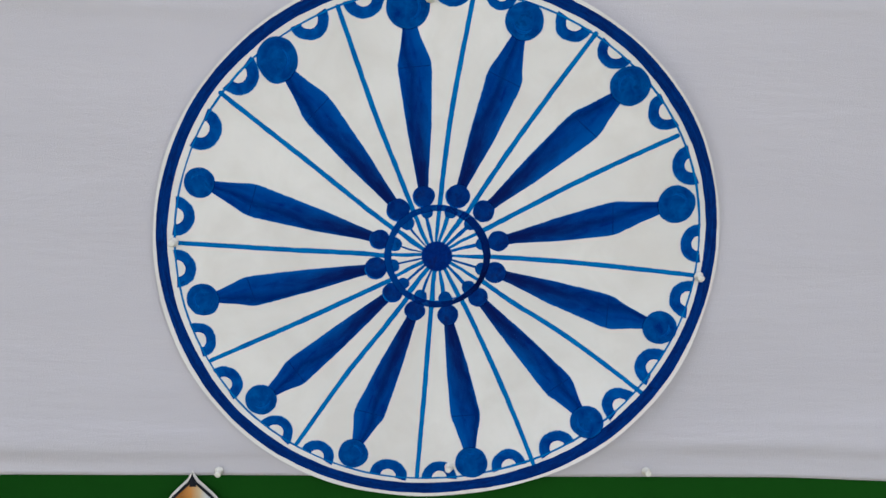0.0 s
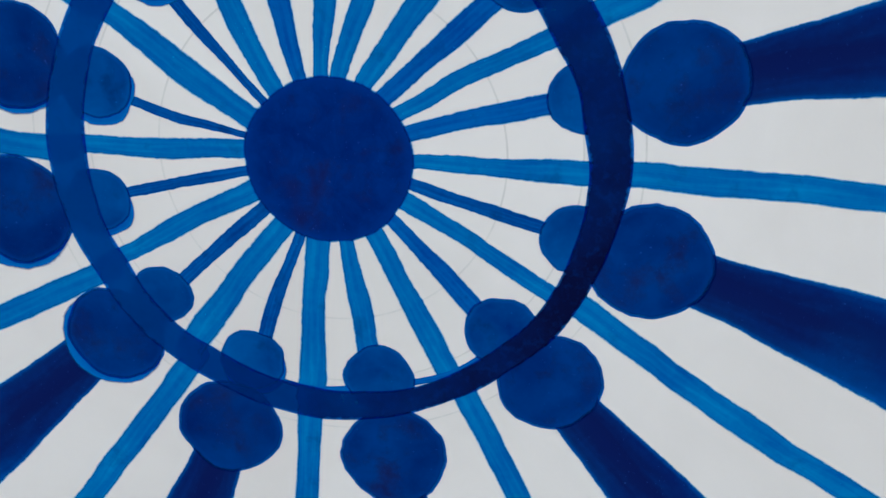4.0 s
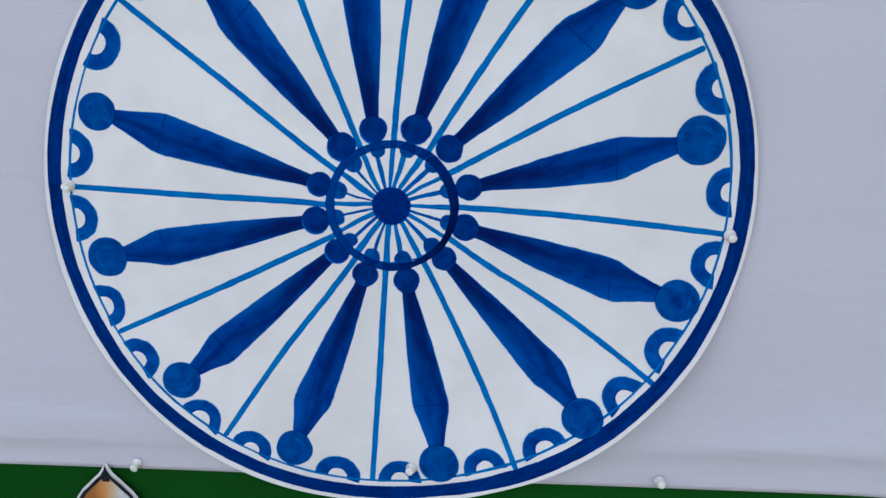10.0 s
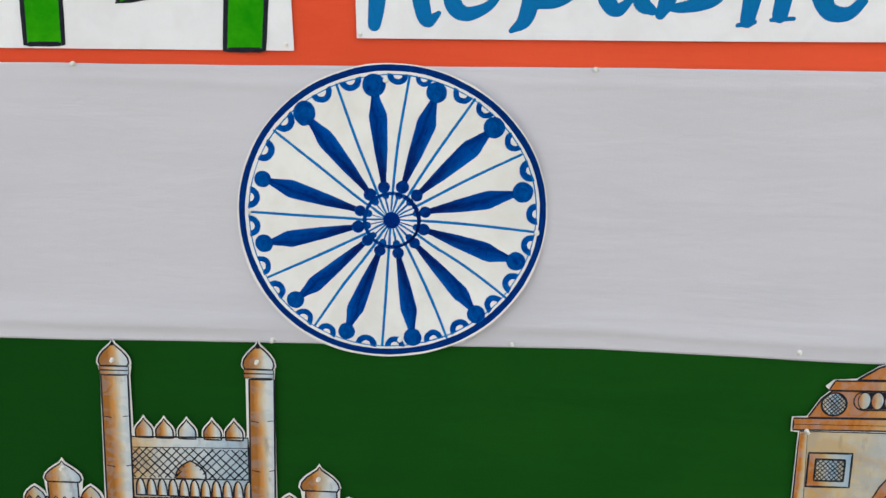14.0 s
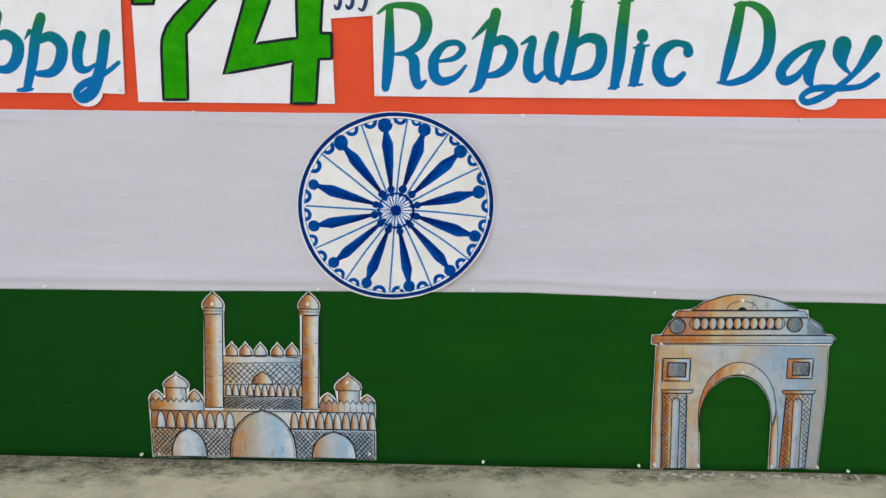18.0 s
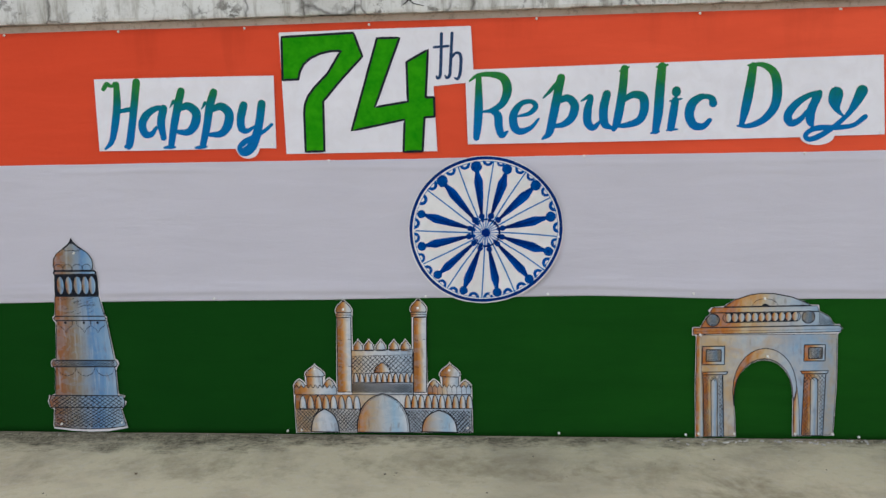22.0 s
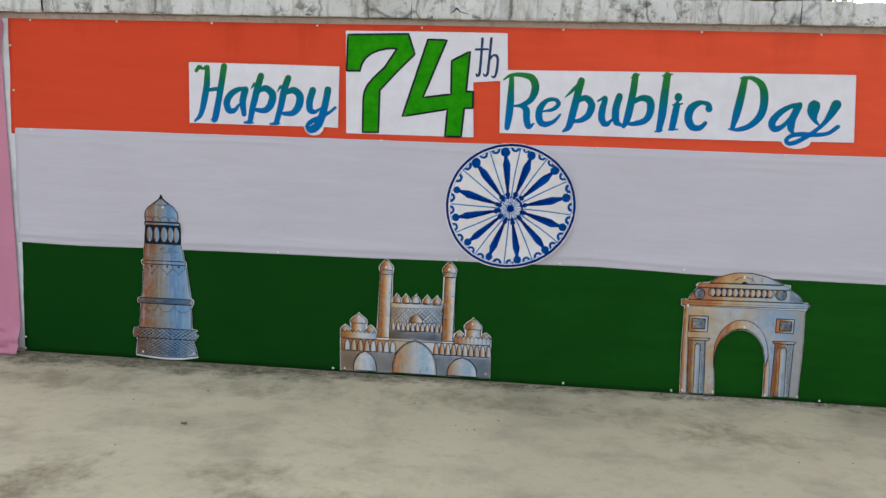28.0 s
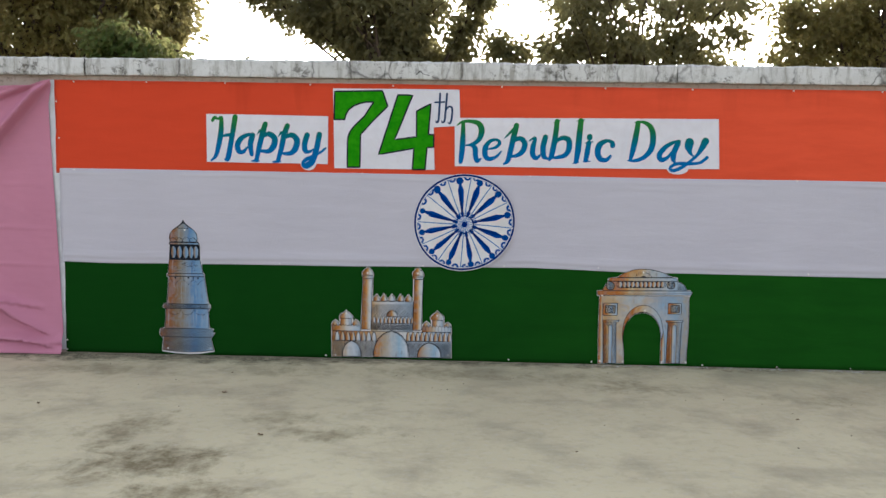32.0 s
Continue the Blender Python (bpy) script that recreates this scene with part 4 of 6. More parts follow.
for i in range(12):
    (rt, dt), (ri, di) = TIPS[i], INNER[i]
    foot, head = polar(ri, di), polar(rt, dt)
    lerp = lambda k: (foot[0] + (head[0] - foot[0]) * k, foot[1] + (head[1] - foot[1]) * k)
    # turned like a spindle: slender at the ring, broadest three quarters out
    b = Brush(0.00006, 0.0004, 0)
    k1, w1, k2, w2 = SHOULDERS[i]
    along = math.atan2(head[1] - foot[1], head[0] - foot[0])
    out = (-math.sin(along), math.cos(along))
    spindle = []
    for q in range(37):
        k = 0.03 + 0.91 * q / 36
        one, two = (float(np.interp(k, (0.03, 0.10, kk * 0.5, kk - 0.03, kk + 0.02, 0.5 * kk + 0.47, 0.94), (5.8, 7.2, 5.8 + (ww - 5.8) * 0.58, ww * 0.99, ww * 0.98, 6.4 + (ww - 6.4) * 0.48, 6.2))) / 1000 for kk, ww in ((k1, w1), (k2, w2)))
        x, z = lerp(k)
        spindle.append((x + out[0] * (one - two) / 2, z + out[1] * (one - two) / 2, one + two))
    b.stroke(spindle, 2, caps=False, seed=i + 3)
    body = part("spoke_body", b.bm, BLUE_BODY, wheel)
    b = Brush(0.0002, 0.0002, 0)
    (ax, az), (cx, cz) = lerp(k1), lerp(k2)
    ends = (ax + out[0] * w1 / 1060, az + out[1] * w1 / 1060), (cx - out[0] * w2 / 1060, cz - out[1] * w2 / 1060)
    b.stroke([(ends[0][0] + (ends[1][0] - ends[0][0]) * k, ends[0][1] + (ends[1][1] - ends[0][1]) * k, 0.0009) for k in (0, 0.35, 0.7, 1)], 5, seed=i)
    part("brush_seam", b.bm, BLUE_DARK, body)
    b = Brush(0.00012, 0.0, 0)
    b.blob(*lerp(1.0), BALLS[i] / 1000, BALLS[i] / 1000 * (1.12 if i == 11 else 1.0), seed=i * 1.3, rough=0.05)
    ball = part("tip_ball", b.bm, BLUE_BALL, wheel)
    b = Brush(0.00016, 0.0005, 0)
    turn, r0 = 40 + 97 * i, BALLS[i] / 1000 * 0.55
    b.stroke([(lerp(1.0)[0] + r0 * math.sin(radians(turn + a)), lerp(1.0)[1] + r0 * math.cos(radians(turn + a)), 0.0045 * math.sin(math.pi * (a + 8) / 146) + 0.0004) for a in range(0, 131, 13)], 3, caps=False, seed=i)
    part("brush_mark", b.bm, BLUE, ball)
    knob = KNOBS[i] / 1000
    b = Brush(0.00013, 0.0, 0)
    b.blob(*polar(ri, di), knob * 1.03, seed=i * 2.1, rough=0.07, n=48)
    inner = part("inner_ball", b.bm, BLUE_DEEP, wheel)
    if i in (0, 1, 8, 9, 10, 11):
        # a paler first coat peeps out on the side away from the light stroke
        b = Brush(0.00010, 0.0, 0)
        fx, fz = polar(ri, di)
        b.blob(fx - 0.0009, fz - 0.0012, knob * 1.07, seed=i * 2.1 + 1, rough=0.07, n=48)
        part("first_coat", b.bm, BLUE_FIRST, inner, "paler blue first coat of paint")
    br, bd, bw = BEADS[i]
    b = Brush(0.00011, 0.0, 0)
    b.blob(*polar(br, bd), bw / 1000 * 1.03, seed=i * 1.7 + 5, rough=0.08, n=40)
    bead = part("ring_bead", b.bm, BLUE_BALL, wheel)
    if i in (7, 9, 10, 11):
        b = Brush(0.00009, 0.0, 0)
        fx, fz = polar(br, bd)
        b.blob(fx + 0.0004, fz - 0.0014, bw / 1000 * 1.05, seed=i * 1.7 + 6, rough=0.10, n=40)
        part("first_coat", b.bm, BLUE_FIRST, bead, "paler blue first coat of paint")

b = Brush(0.00018, 0.0004, 0)
RING_WIDE = (7.0, 6.8, 7.4, 8.6, 8.8, 8.9, 9.0, 8.9, 8.8, 8.4, 7.0, 6.6, 6.2, 5.9, 5.6, 5.6, 5.8, 6.4, 7.0, 7.4, 7.4, 7.3, 7.2, 7.3, 7.5, 7.7, 7.9, 7.9, 7.7, 7.4, 7.1, 7.0, 6.9, 6.9, 7.0, 7.0)
b.stroke([(*polar(57.4 - 1.2 * math.cos(radians(i * 10)) + 0.8 * noise.noise(Vector((i * 0.6, 3, 5))), i * 10), RING_WIDE[i] * 0.00108) for i in range(36)], 4, closed=True)
part("ring", b.bm, RING_BLUE, wheel, "dark blue painted ring")
b = Brush(0.00012, 0.0, 0)
b.blob(-0.0003, -0.0009, 0.0181, seed=3, rough=0.03, n=72)
part("hub_disc", b.bm, BLUE_HUB, wheel, "deep blue painted hub disc")
b = Brush(0.00010, 0.0003, 0)
b.stroke([(*polar(54.6 + 0.6 * math.sin(k * 0.9), 142 + 5 * k), 0.0022 - 0.0009 * abs(k - 6) / 6) for k in range(13)], 4)
part("first_coat", b.bm, BLUE_FIRST, wheel, "pale blue first line of the ring")
for r in (36.8, 52.2, 64.5):
    b = Brush(0.00002, 0.0, 0)
    b.stroke([(*polar(r, i * 10), 0.00016) for i in range(36)], 4, closed=True)
    part("pencil_circle", b.bm, PENCIL, wheel, "faint pencil circle")

# half rings that stand on the rim line, two between neighbouring thin spokes
SCALLOPS = ((2.6, 21.8), (12.9, 17.5), (29.1, 21.6), (39.4, 20.5), (56.2, 22.2), (69.0, 23.7), (86.5, 23.0), (99.2, 23.0), (116.7, 23.4), (128.9, 22.3), (147.7, 22.6), (160.8, 22.0), (178.8, 21.8), (191.7, 23.6), (209.7, 21.2), (221.2, 21.8), (237.6, 22.7), (249.4, 22.0), (266.3, 23.2), (278.1, 23.0), (298.1, 25.4), (312.3, 24.4), (331.3, 22.7), (343.7, 23.0))
for i, (deg, wide) in enumerate(SCALLOPS):
    x, z = rim(INNER_LINE, deg)
    b = Brush(0.00005, 0.0, 0)
    n1 = noise.noise(Vector((i * 3.1, 2, 2)))
    b.blob(x, z, wide / 1000, wide / 1000 * (1.0 + 0.08 * n1), lean=deg + 180, seed=i, start=-95, sweep=190, n=30, hole=0.42 + 0.10 * n1, rough=0.06)
    part("scallop", b.bm, BLUE_SCALLOP, wheel)


# the painted coats follow the paper
for ob in wheel.children_recursive:
    for v in ob.data.vertices:
        lifted = loose(v.co.x, v.co.z)
        v.co.y = v.co.y * (1 + 5 * min(1.0, lifted / 0.002)) - lifted


# ---- pins ----
def pin_bm():
    bm = bmesh.new()
    prof = ((0.0, 0.0005), (0.0052, 0.0), (0.0055, 0.0012), (0.0030, 0.0024), (0.0024, 0.0062), (0.0038, 0.0084), (0.0040, 0.0096), (0.0030, 0.0104), (0.0, 0.0106))
    rings = []
    for r, h in prof:
        rings.append([bm.verts.new((r * math.cos(k * math.pi / 7), -h, r * math.sin(k * math.pi / 7))) for k in range(14)] if r else [bm.verts.new((0, -h, 0))])
    for a, c in zip(rings, rings[1:]):
        for k in range(14):
            j = (k + 1) % 14
            if len(a) == 1:
                bm.faces.new((a[0], c[k], c[j]))
            elif len(c) == 1:
                bm.faces.new((a[k], c[0], a[j]))
            else:
                bm.faces.new((a[k], c[k], c[j], a[j]))
    for f in bm.faces:
        f.smooth = True
    bmesh.ops.recalc_face_normals(bm, faces=bm.faces[:])
    return bm


pin = thing("push_pin", (-0.3049, -0.0013, 0.9118), "small white plastic push pin stuck through the paper", "pin", "push pins on the banners")
part("head", pin_bm(), PIN_WHITE, pin)
bm = bmesh.new()
bmesh.ops.create_cone(bm, segments=8, radius1=0.0006, radius2=0.0002, depth=0.012, matrix=pose(0, 0.0055, 0, -90))
part("needle", bm, STEEL, pin, "thin steel needle")
PAPER_PINS, SMALL_PINS = 3, 46
PINS = """0.3042,0.8798 0.0173,0.6367 -0.0115,1.1891 0.412,1.215 -0.665,1.215 -0.264,0.626 0.258,0.632 0.865,0.633 -2.066,1.779 -1.555,1.779
-1.004,1.776 -0.473,1.776 0.221,1.778 0.875,1.778 1.421,1.778 2.05,1.778 2.6,1.778 -0.894,0.022 0.303,0.022 0.84,0.021 1.554,0.016 -2.657,1.647 -2.645,1.413
-2.541,1.776 -2.628,0.589 -2.615,0.086 -2.617,0.022 -2.55,1.21 1.30,1.21 2.1,1.212 2.2,0.62 -1.2,0.62 -0.624,0.571 -0.298,0.576 -0.76,0.306 -0.167,0.301
-0.830,0.028 -0.092,0.044 0.894,0.458 1.171,0.365 0.892,0.028 1.042,0.028 1.292,0.03 1.445,0.032 1.155,0.612 -1.822,0.829 -1.940,0.046 -1.657,0.054
-1.665,1.287 -0.905,1.287 -1.665,1.566 -0.215,1.258 1.590,1.29 -0.062,1.280 1.585,1.58 -0.850,1.742 2.03,0.015 2.5,0.016"""
for k, p in enumerate(PINS.split()):
    x, z = map(float, p.split(","))
    small = k > SMALL_PINS
    on_cloth = PAPER_PINS <= k < 32 or k > 53
    c = copy_thing(pin, pose(x, 0.0035 if on_cloth else -0.0022 if k > 31 and not small else -0.0013, z, random.uniform(-14, 14), 0, random.uniform(-14, 14)))
    if small:
        c.scale = (0.75, 0.75, 0.75)


# ---- lettering on paper ----
def lettered(name, at, label, outline, letters):
    sheet = thing(name, (at[0], 0, at[1]), label, "paper sign")
    part("paper", card(outline), SIGN_PAPER, sheet)
    for name, text in letters:
        b = Brush(0.0003, 0.0005)
        for k, s in enumerate(strokes(text)):
            b.stroke([(x, z, w * 1.09 + 0.0006) for x, z, w in s], 7, seed=k * 3.7)
        part("letter_" + name, b.bm, LETTERS, sheet)
    return sheet


def tongue(cx, cz, r, r2, a0, a1):
    return [(cx + r * math.sin(radians(a0 + (a1 - a0) * k / 12)), cz + r2 * math.cos(radians(a0 + (a1 - a0) * k / 12))) for k in range(13)]


lettered("happy_sign", (-1.7, 1.274), "white paper sign lettered Happy in green and blue paint",
         [(0.023, 0.307), (0.42, 0.306), (0.813, 0.303), (0.811, -0.003), *tongue(0.686, 0.003, 0.052, 0.048, 95, 265), (0.30, -0.002), (0.026, -0.001)], (
             ("h", "63,265,18 79,284,20 99,276,13 115,285,18/122,283,23 119,199,31 105,115,31 85,42,23 55,9,10/211,290,31 198,209,31 181,113,31 163,26,31 147,17,15/122,165,13 150,172,18 185,176,18"),
             ("a", "329,180,15 289,176,23 247,150,31 226,110,33 236,71,31 264,68,23 289,96,13/324,175,33 310,115,33 318,52,25"),
             ("p", "352,179,3 371,205,15/406,247,31 387,181,33 366,97,31 349,15,25/318,9,8 341,11,15 366,10,8/391,171,20 432,184,31 467,155,36 459,105,36 428,74,28 383,75,18"),
             ("p", "491,169,3 509,195,15/549,239,31 528,177,33 511,94,31 489,15,25/456,6,8 479,8,15 506,10,8/535,165,20 578,179,31 611,149,36 603,97,36 572,64,28 527,60,18"),
             ("y", "677,181,33 662,127,33 665,84,31 689,74,20 717,90,10 735,101,8/756,186,33 743,113,33 727,54,36 703,4,38 669,-15,36 651,2,20 674,26,23 717,47,20 763,72,15 796,98,13")))
lettered("republic_day_sign", (-0.084, 1.27), "long white paper sign lettered Republic Day in green and blue",
         [(0.008, 0.309), (0.8, 0.318), (1.677, 0.325), (1.693, 0.010), (1.50, 0.008), *tongue(1.43, 0.006, 0.066, 0.034, 92, 268), (0.7, 0.002), (0.014, 0.002)], (
             ("r", "64,280,21 62,155,33 56,74,31 50,29,24/26,263,7 59,285,14 113,288,21 164,273,31 182,226,35 163,171,28 120,142,19 83,136,9/116,140,19 141,119,31 145,72,31 157,37,24 180,52,9"),
             ("e", "225,114,9 272,125,17 298,152,21 280,173,17 238,165,21 207,122,31 209,70,31 236,51,26 279,67,17 309,101,9"),
             ("p", "329,186,5 357,213,14 382,240,17/403,267,31 387,194,33 370,113,33 353,44,28 325,19,9/382,166,19 428,184,28 458,153,33 446,105,31 414,78,24 372,69,14"),
             ("u", "486,171,7 523,188,19 511,133,31 511,83,31 534,61,24 564,88,9/589,196,31 575,132,33 580,77,31 601,60,17"),
             ("b", "660,297,28 655,233,31 644,153,33 631,85,31 617,53,19/641,288,7 678,303,7/646,160,14 694,191,26 735,179,33 740,128,33 718,85,28 667,68,21 631,66,12"),
             ("l", "811,302,31 803,207,35 797,116,35 786,42,26/789,300,7 834,308,7/768,33,7 800,40,9"),
             ("i", "865,164,28 856,103,31 848,53,28/844,162,7 890,170,7/832,44,7 875,47,7/869,203,33 869,196,33"),
             ("c", "1016,149,31 1011,168,24 989,177,19 962,173,26 931,147,35 922,101,35 941,62,31 977,57,24 1004,81,17"),
             ("d", "1172,294,28 1162,220,33 1146,130,33 1130,60,19/1154,297,9 1209,298,19 1255,263,31 1269,195,35 1258,128,33 1215,77,26 1159,55,19 1114,56,7"),
             ("a", "1435,182,19 1390,170,21 1342,137,28 1312,93,31 1326,63,28 1361,76,21 1391,114,12/1429,173,31 1404,113,33 1401,70,31 1411,48,12"),
             ("y", "1499,176,52 1496,145,47 1506,111,21 1526,90,9/1599,185,43 1579,143,33 1546,92,19 1493,44,19 1438,8,21 1399,-4,19 1383,12,17 1407,34,19 1448,42,21 1504,41,19 1569,49,17 1614,82,19")))

number_sign = thing("number_sign", (-0.88, 0, 1.247), "tall white paper sign with a green painted 74th", "paper sign")
part("paper", card([(0.023, 0.507), (0.42, 0.510), (0.831, 0.510), (0.839, 0.331), (0.803, 0.279), (0.671, 0.269), (0.681, -0.001), (0.034, -0.001)], y=0.0016), SIGN_PAPER, number_sign)
for name, text in (("numeral_seven", "34,488 340,497 375,399 285,309 202,217 199,8 118,7 118,170 122,205 137,240 165,275 226,334 285,425 240,424 195,415 155,398 124,373 106,342 99,311 31,310"),
                   ("numeral_four", "439,472 534,471 421,188 562,208 560,371 651,419 637,223 672,224 673,143 630,141 619,0 538,-1 546,134 319,91")):
    edge = dots(text)
    b = Brush(-0.0012)
    b.area(edge)
    numeral = part(name, b.bm, GREEN_PAINT, number_sign, "leaf green painted numeral outlined in black")
    b = Brush(-0.0010, 0.0008)
    round_ = [(p[0] + (q[0] - p[0]) * k / 8, p[1] + (q[1] - p[1]) * k / 8, 0.0100) for p, q in zip(edge, edge[1:] + edge[:1]) for k in range(8)]
    b.stroke(round_, 1, closed=True)
    part("outline", b.bm, INK, numeral, "black brush outline")
for name, text in (("letter_t", "709,482,12 703,344,12 698,307,12 688,301,10 684,310,7/677,428,10 736,431,10"),
                   ("letter_h", "753,483,12 743,343,12 738,309,12 726,302,10 721,311,7/749,384,10 766,402,10 784,397,12 788,370,12 783,319,12 773,296,10 761,301,7")):
    b = Brush(-0.0010, 0.0004)
    for s in strokes(text):
        b.stroke([(x, z, w * 1.1) for x, z, w in s], 6)
    part(name, b.bm, SLATE, number_sign, "slate blue inked letter")


# ---- the cut-out buildings ----
def grow(outline, by):
    """The outline with a paper margin round it."""
    n = len(outline)
    area = sum(outline[i][0] * outline[(i + 1) % n][1] - outline[(i + 1) % n][0] * outline[i][1] for i in range(n))
    sign = 1 if area > 0 else -1
    out = []
    for i in range(n):
        (ax, az), (bx, bz), (cx, cz) = outline[i - 1], outline[i], outline[(i + 1) % n]
        n1 = np.array([bz - az, ax - bx]) / (math.hypot(bx - ax, bz - az) + 1e-9)
        n2 = np.array([cz - bz, bx - cx]) / (math.hypot(cx - bx, cz - bz) + 1e-9)
        m = n1 + n2
        m = m / max(0.6, float(m @ m) / 2) if float(m @ m) > 0.05 else n1
        out.append((bx + sign * by * float(m[0]), bz + sign * by * float(m[1])))
    return out


def onion(cx, z0, r, top, flare=1.12):
    """The outline of an onion dome from its left foot over the tip to its right foot."""
    prof = ((0, 0.92), (0.14, 1.0 * flare / 1.06), (0.34, 0.98), (0.55, 0.72), (0.74, 0.36), (0.86, 0.12), (1.0, 0.0))
    left = [(cx - r * w, z0 + (top - z0) * h) for h, w in prof]
    return left + [(2 * cx - x, z) for x, z in left[-2::-1]]


def pointed(cx, z0, r, top):
    prof = ((0, 1.0), (0.35, 0.97), (0.62, 0.74), (0.85, 0.36), (1.0, 0.0))
    left = [(cx - r * w, z0 + (top - z0) * h) for h, w in prof]
    return left + [(2 * cx - x, z) for x, z in left[-2::-1]]


def arched(cx, z0, r, top, tip=0.0):
    """A round-headed opening with full shoulders, its head drawn to a slight tip."""
    left = [(cx - r, z0)] + [(cx - r * (1 - h ** 2.4) ** 0.55, z0 + (top - tip - z0) * h) for h in (0.2, 0.4, 0.55, 0.68, 0.78, 0.86, 0.92, 0.97)] + [(cx, top)]
    return left + [(2 * cx - x, z) for x, z in left[-2::-1]]


def bud(cx, z0, r, top):
    """A battlement shaped like a bud: round sides, a drawn-out tip."""
    prof = ((0, 0.86), (0.25, 0.90), (0.42, 0.86), (0.58, 0.68), (0.74, 0.38), (0.88, 0.13), (1.0, 0.0))
    left = [(cx - r * w, z0 + (top - z0) * h) for h, w in prof]
    return left + [(2 * cx - x, z) for x, z in left[-2::-1]]


def painted(name, outline, material, parent, lift=0.0004, ink=0.0026, label=""):
    """A painted field with its ink outline as a part of its own."""
    b = Brush(lift)
    b.area(outline)
    field = part(name, b.bm, material, parent, label)
    b = Brush(lift + 0.0001, 0.0003)
    round_ = []
    for p, q in zip(outline, outline[1:] + outline[:1]):
        n = max(1, min(8, int(math.hypot(q[0] - p[0], q[1] - p[1]) / 0.006)))
        round_ += [(p[0] + (q[0] - p[0]) * k / n, p[1] + (q[1] - p[1]) * k / n, ink * (1.45 + 0.35 * noise.noise(Vector((p[0] * 40 + k * 0.4, p[1] * 40, 1))))) for k in range(n)]
    b.stroke(round_, 1, closed=True)
    part("ink_outline", b.bm, INK, field)
    return field


def arcade(cxs, z0, z1, r, parent, lift, brown, other):
    for k, cx in enumerate(cxs):
        painted("niche", arched(cx, z0, r, z1), WASH_BROWN if brown(k) else other, parent, lift, 0.0027)


# the fort
FORT_TONES = ((0.04, (0.27, 0.105, 0.022)), (0.15, (0.46, 0.20, 0.050)), (0.26, (0.47, 0.35, 0.21)), (0.38, (0.52, 0.51, 0.49)), (0.52, (0.46, 0.50, 0.54)), (0.66, (0.31, 0.39, 0.47)), (0.78, (0.30, 0.28, 0.25)))
GATE_TONES = ((0.05, (0.42, 0.165, 0.035)), (0.15, (0.40, 0.20, 0.075)), (0.26, (0.37, 0.30, 0.21)), (0.42, (0.42, 0.43, 0.43)), (0.58, (0.27, 0.41, 0.52)), (0.74, (0.50, 0.54, 0.57)))
WASH_FORT = wash("pale_watercolour_wash", -0.02, -0.12, FORT_TONES, patchy=0.28)
WASH_FORT_WARM = wash("warm_watercolour_wash", -0.16, -0.20, FORT_TONES, patchy=0.30)
WASH_FORT_BLUE = wash("cold_watercolour_wash", 0.22, -0.08, FORT_TONES, 0.5, patchy=0.3)
WASH_GATE = wash("shaded_watercolour_wash", 0.05, -0.14, GATE_TONES, 0.75, patchy=0.3)
fort = thing("fort_cutout", (-0.468, -0.0005, 0.016), "paper cut-out of a domed fort in orange and blue wash", "paper cutout")
outline = [(-0.385, 0.001), (0.395, 0.008), (0.394, 0.211)]
outline += [(x, z) for x, z in pointed(0.368, 0.205, 0.026, 0.240)[::-1]]
outline += [(0.342, 0.212), (0.345, 0.256), *onion(0.302, 0.256, 0.043, 0.316)[::-1], (0.262, 0.253), (0.268, 0.210)]
outline += [*pointed(0.232, 0.205, 0.027, 0.244)[::-1], (0.203, 0.20), (0.203, 0.518), (0.205, 0.540), *onion(0.172, 0.541, 0.034, 0.606)[::-1], (0.140, 0.540), (0.145, 0.518), (0.143, 0.381)]
for cx in (0.111, 0.061, 0.003, -0.049, -0.096):
    outline += bud(cx, 0.372, 0.0235, 0.420)[::-1]
outline += [(-0.124, 0.375), (-0.123, 0.519), (-0.119, 0.537), *onion(-0.155, 0.538, 0.035, 0.600)[::-1], (-0.188, 0.536), (-0.185, 0.518), (-0.197, 0.20)]
outline += [*pointed(-0.231, 0.205, 0.027, 0.247)[::-1], (-0.258, 0.207), (-0.252, 0.254), *onion(-0.294, 0.254, 0.042, 0.308)[::-1], (-0.336, 0.253), (-0.331, 0.206), *pointed(-0.364, 0.204, 0.026, 0.242)[::-1], (-0.389, 0.203)]
part("paper", card(grow(outline, 0.0034)), PAPER, fort, "white paper with a hand-cut margin")
back = painted("back_screen", [(-0.130, 0.17), (0.140, 0.17), (0.142, 0.378), (-0.128, 0.372)], WASH_FORT_BLUE, fort, 0.0002)
for cx in (-0.096, -0.049, 0.003, 0.061, 0.111):
    painted("merlon", bud(cx, 0.371, 0.0225, 0.418), WASH_FORT_BLUE if cx == 0.003 else WASH_FORT_WARM, fort, 0.0003)
b = Brush(0.0006)
b.line((-0.13, 0.346), (0.141, 0.353)), b.line((-0.13, 0.268), (0.14, 0.276), w=0.003), b.line((-0.133, 0.222), (0.139, 0.230), w=0.003)
b.hatch(-0.129, 0.140, 0.274, 0.348, 0.0205, 0.0030, lambda x, z: abs(x - 0.007) > 0.036 * (1 - (z - 0.272) / 0.05))
b.hatch(-0.131, 0.138, 0.183, 0.224, 0.0150, 0.0030, None, 0.7)
part("hatching", b.bm, INK, back, "crossed black ink lines", "stuff")
painted("small_dome", pointed(0.007, 0.273, 0.035, 0.318), WASH_FORT_WARM, fort, 0.0008)
arcade([-0.112 + 0.0252 * k for k in range(11)], 0.229, 0.271, 0.0112, back, 0.0009, lambda k: False, WASH_FORT)
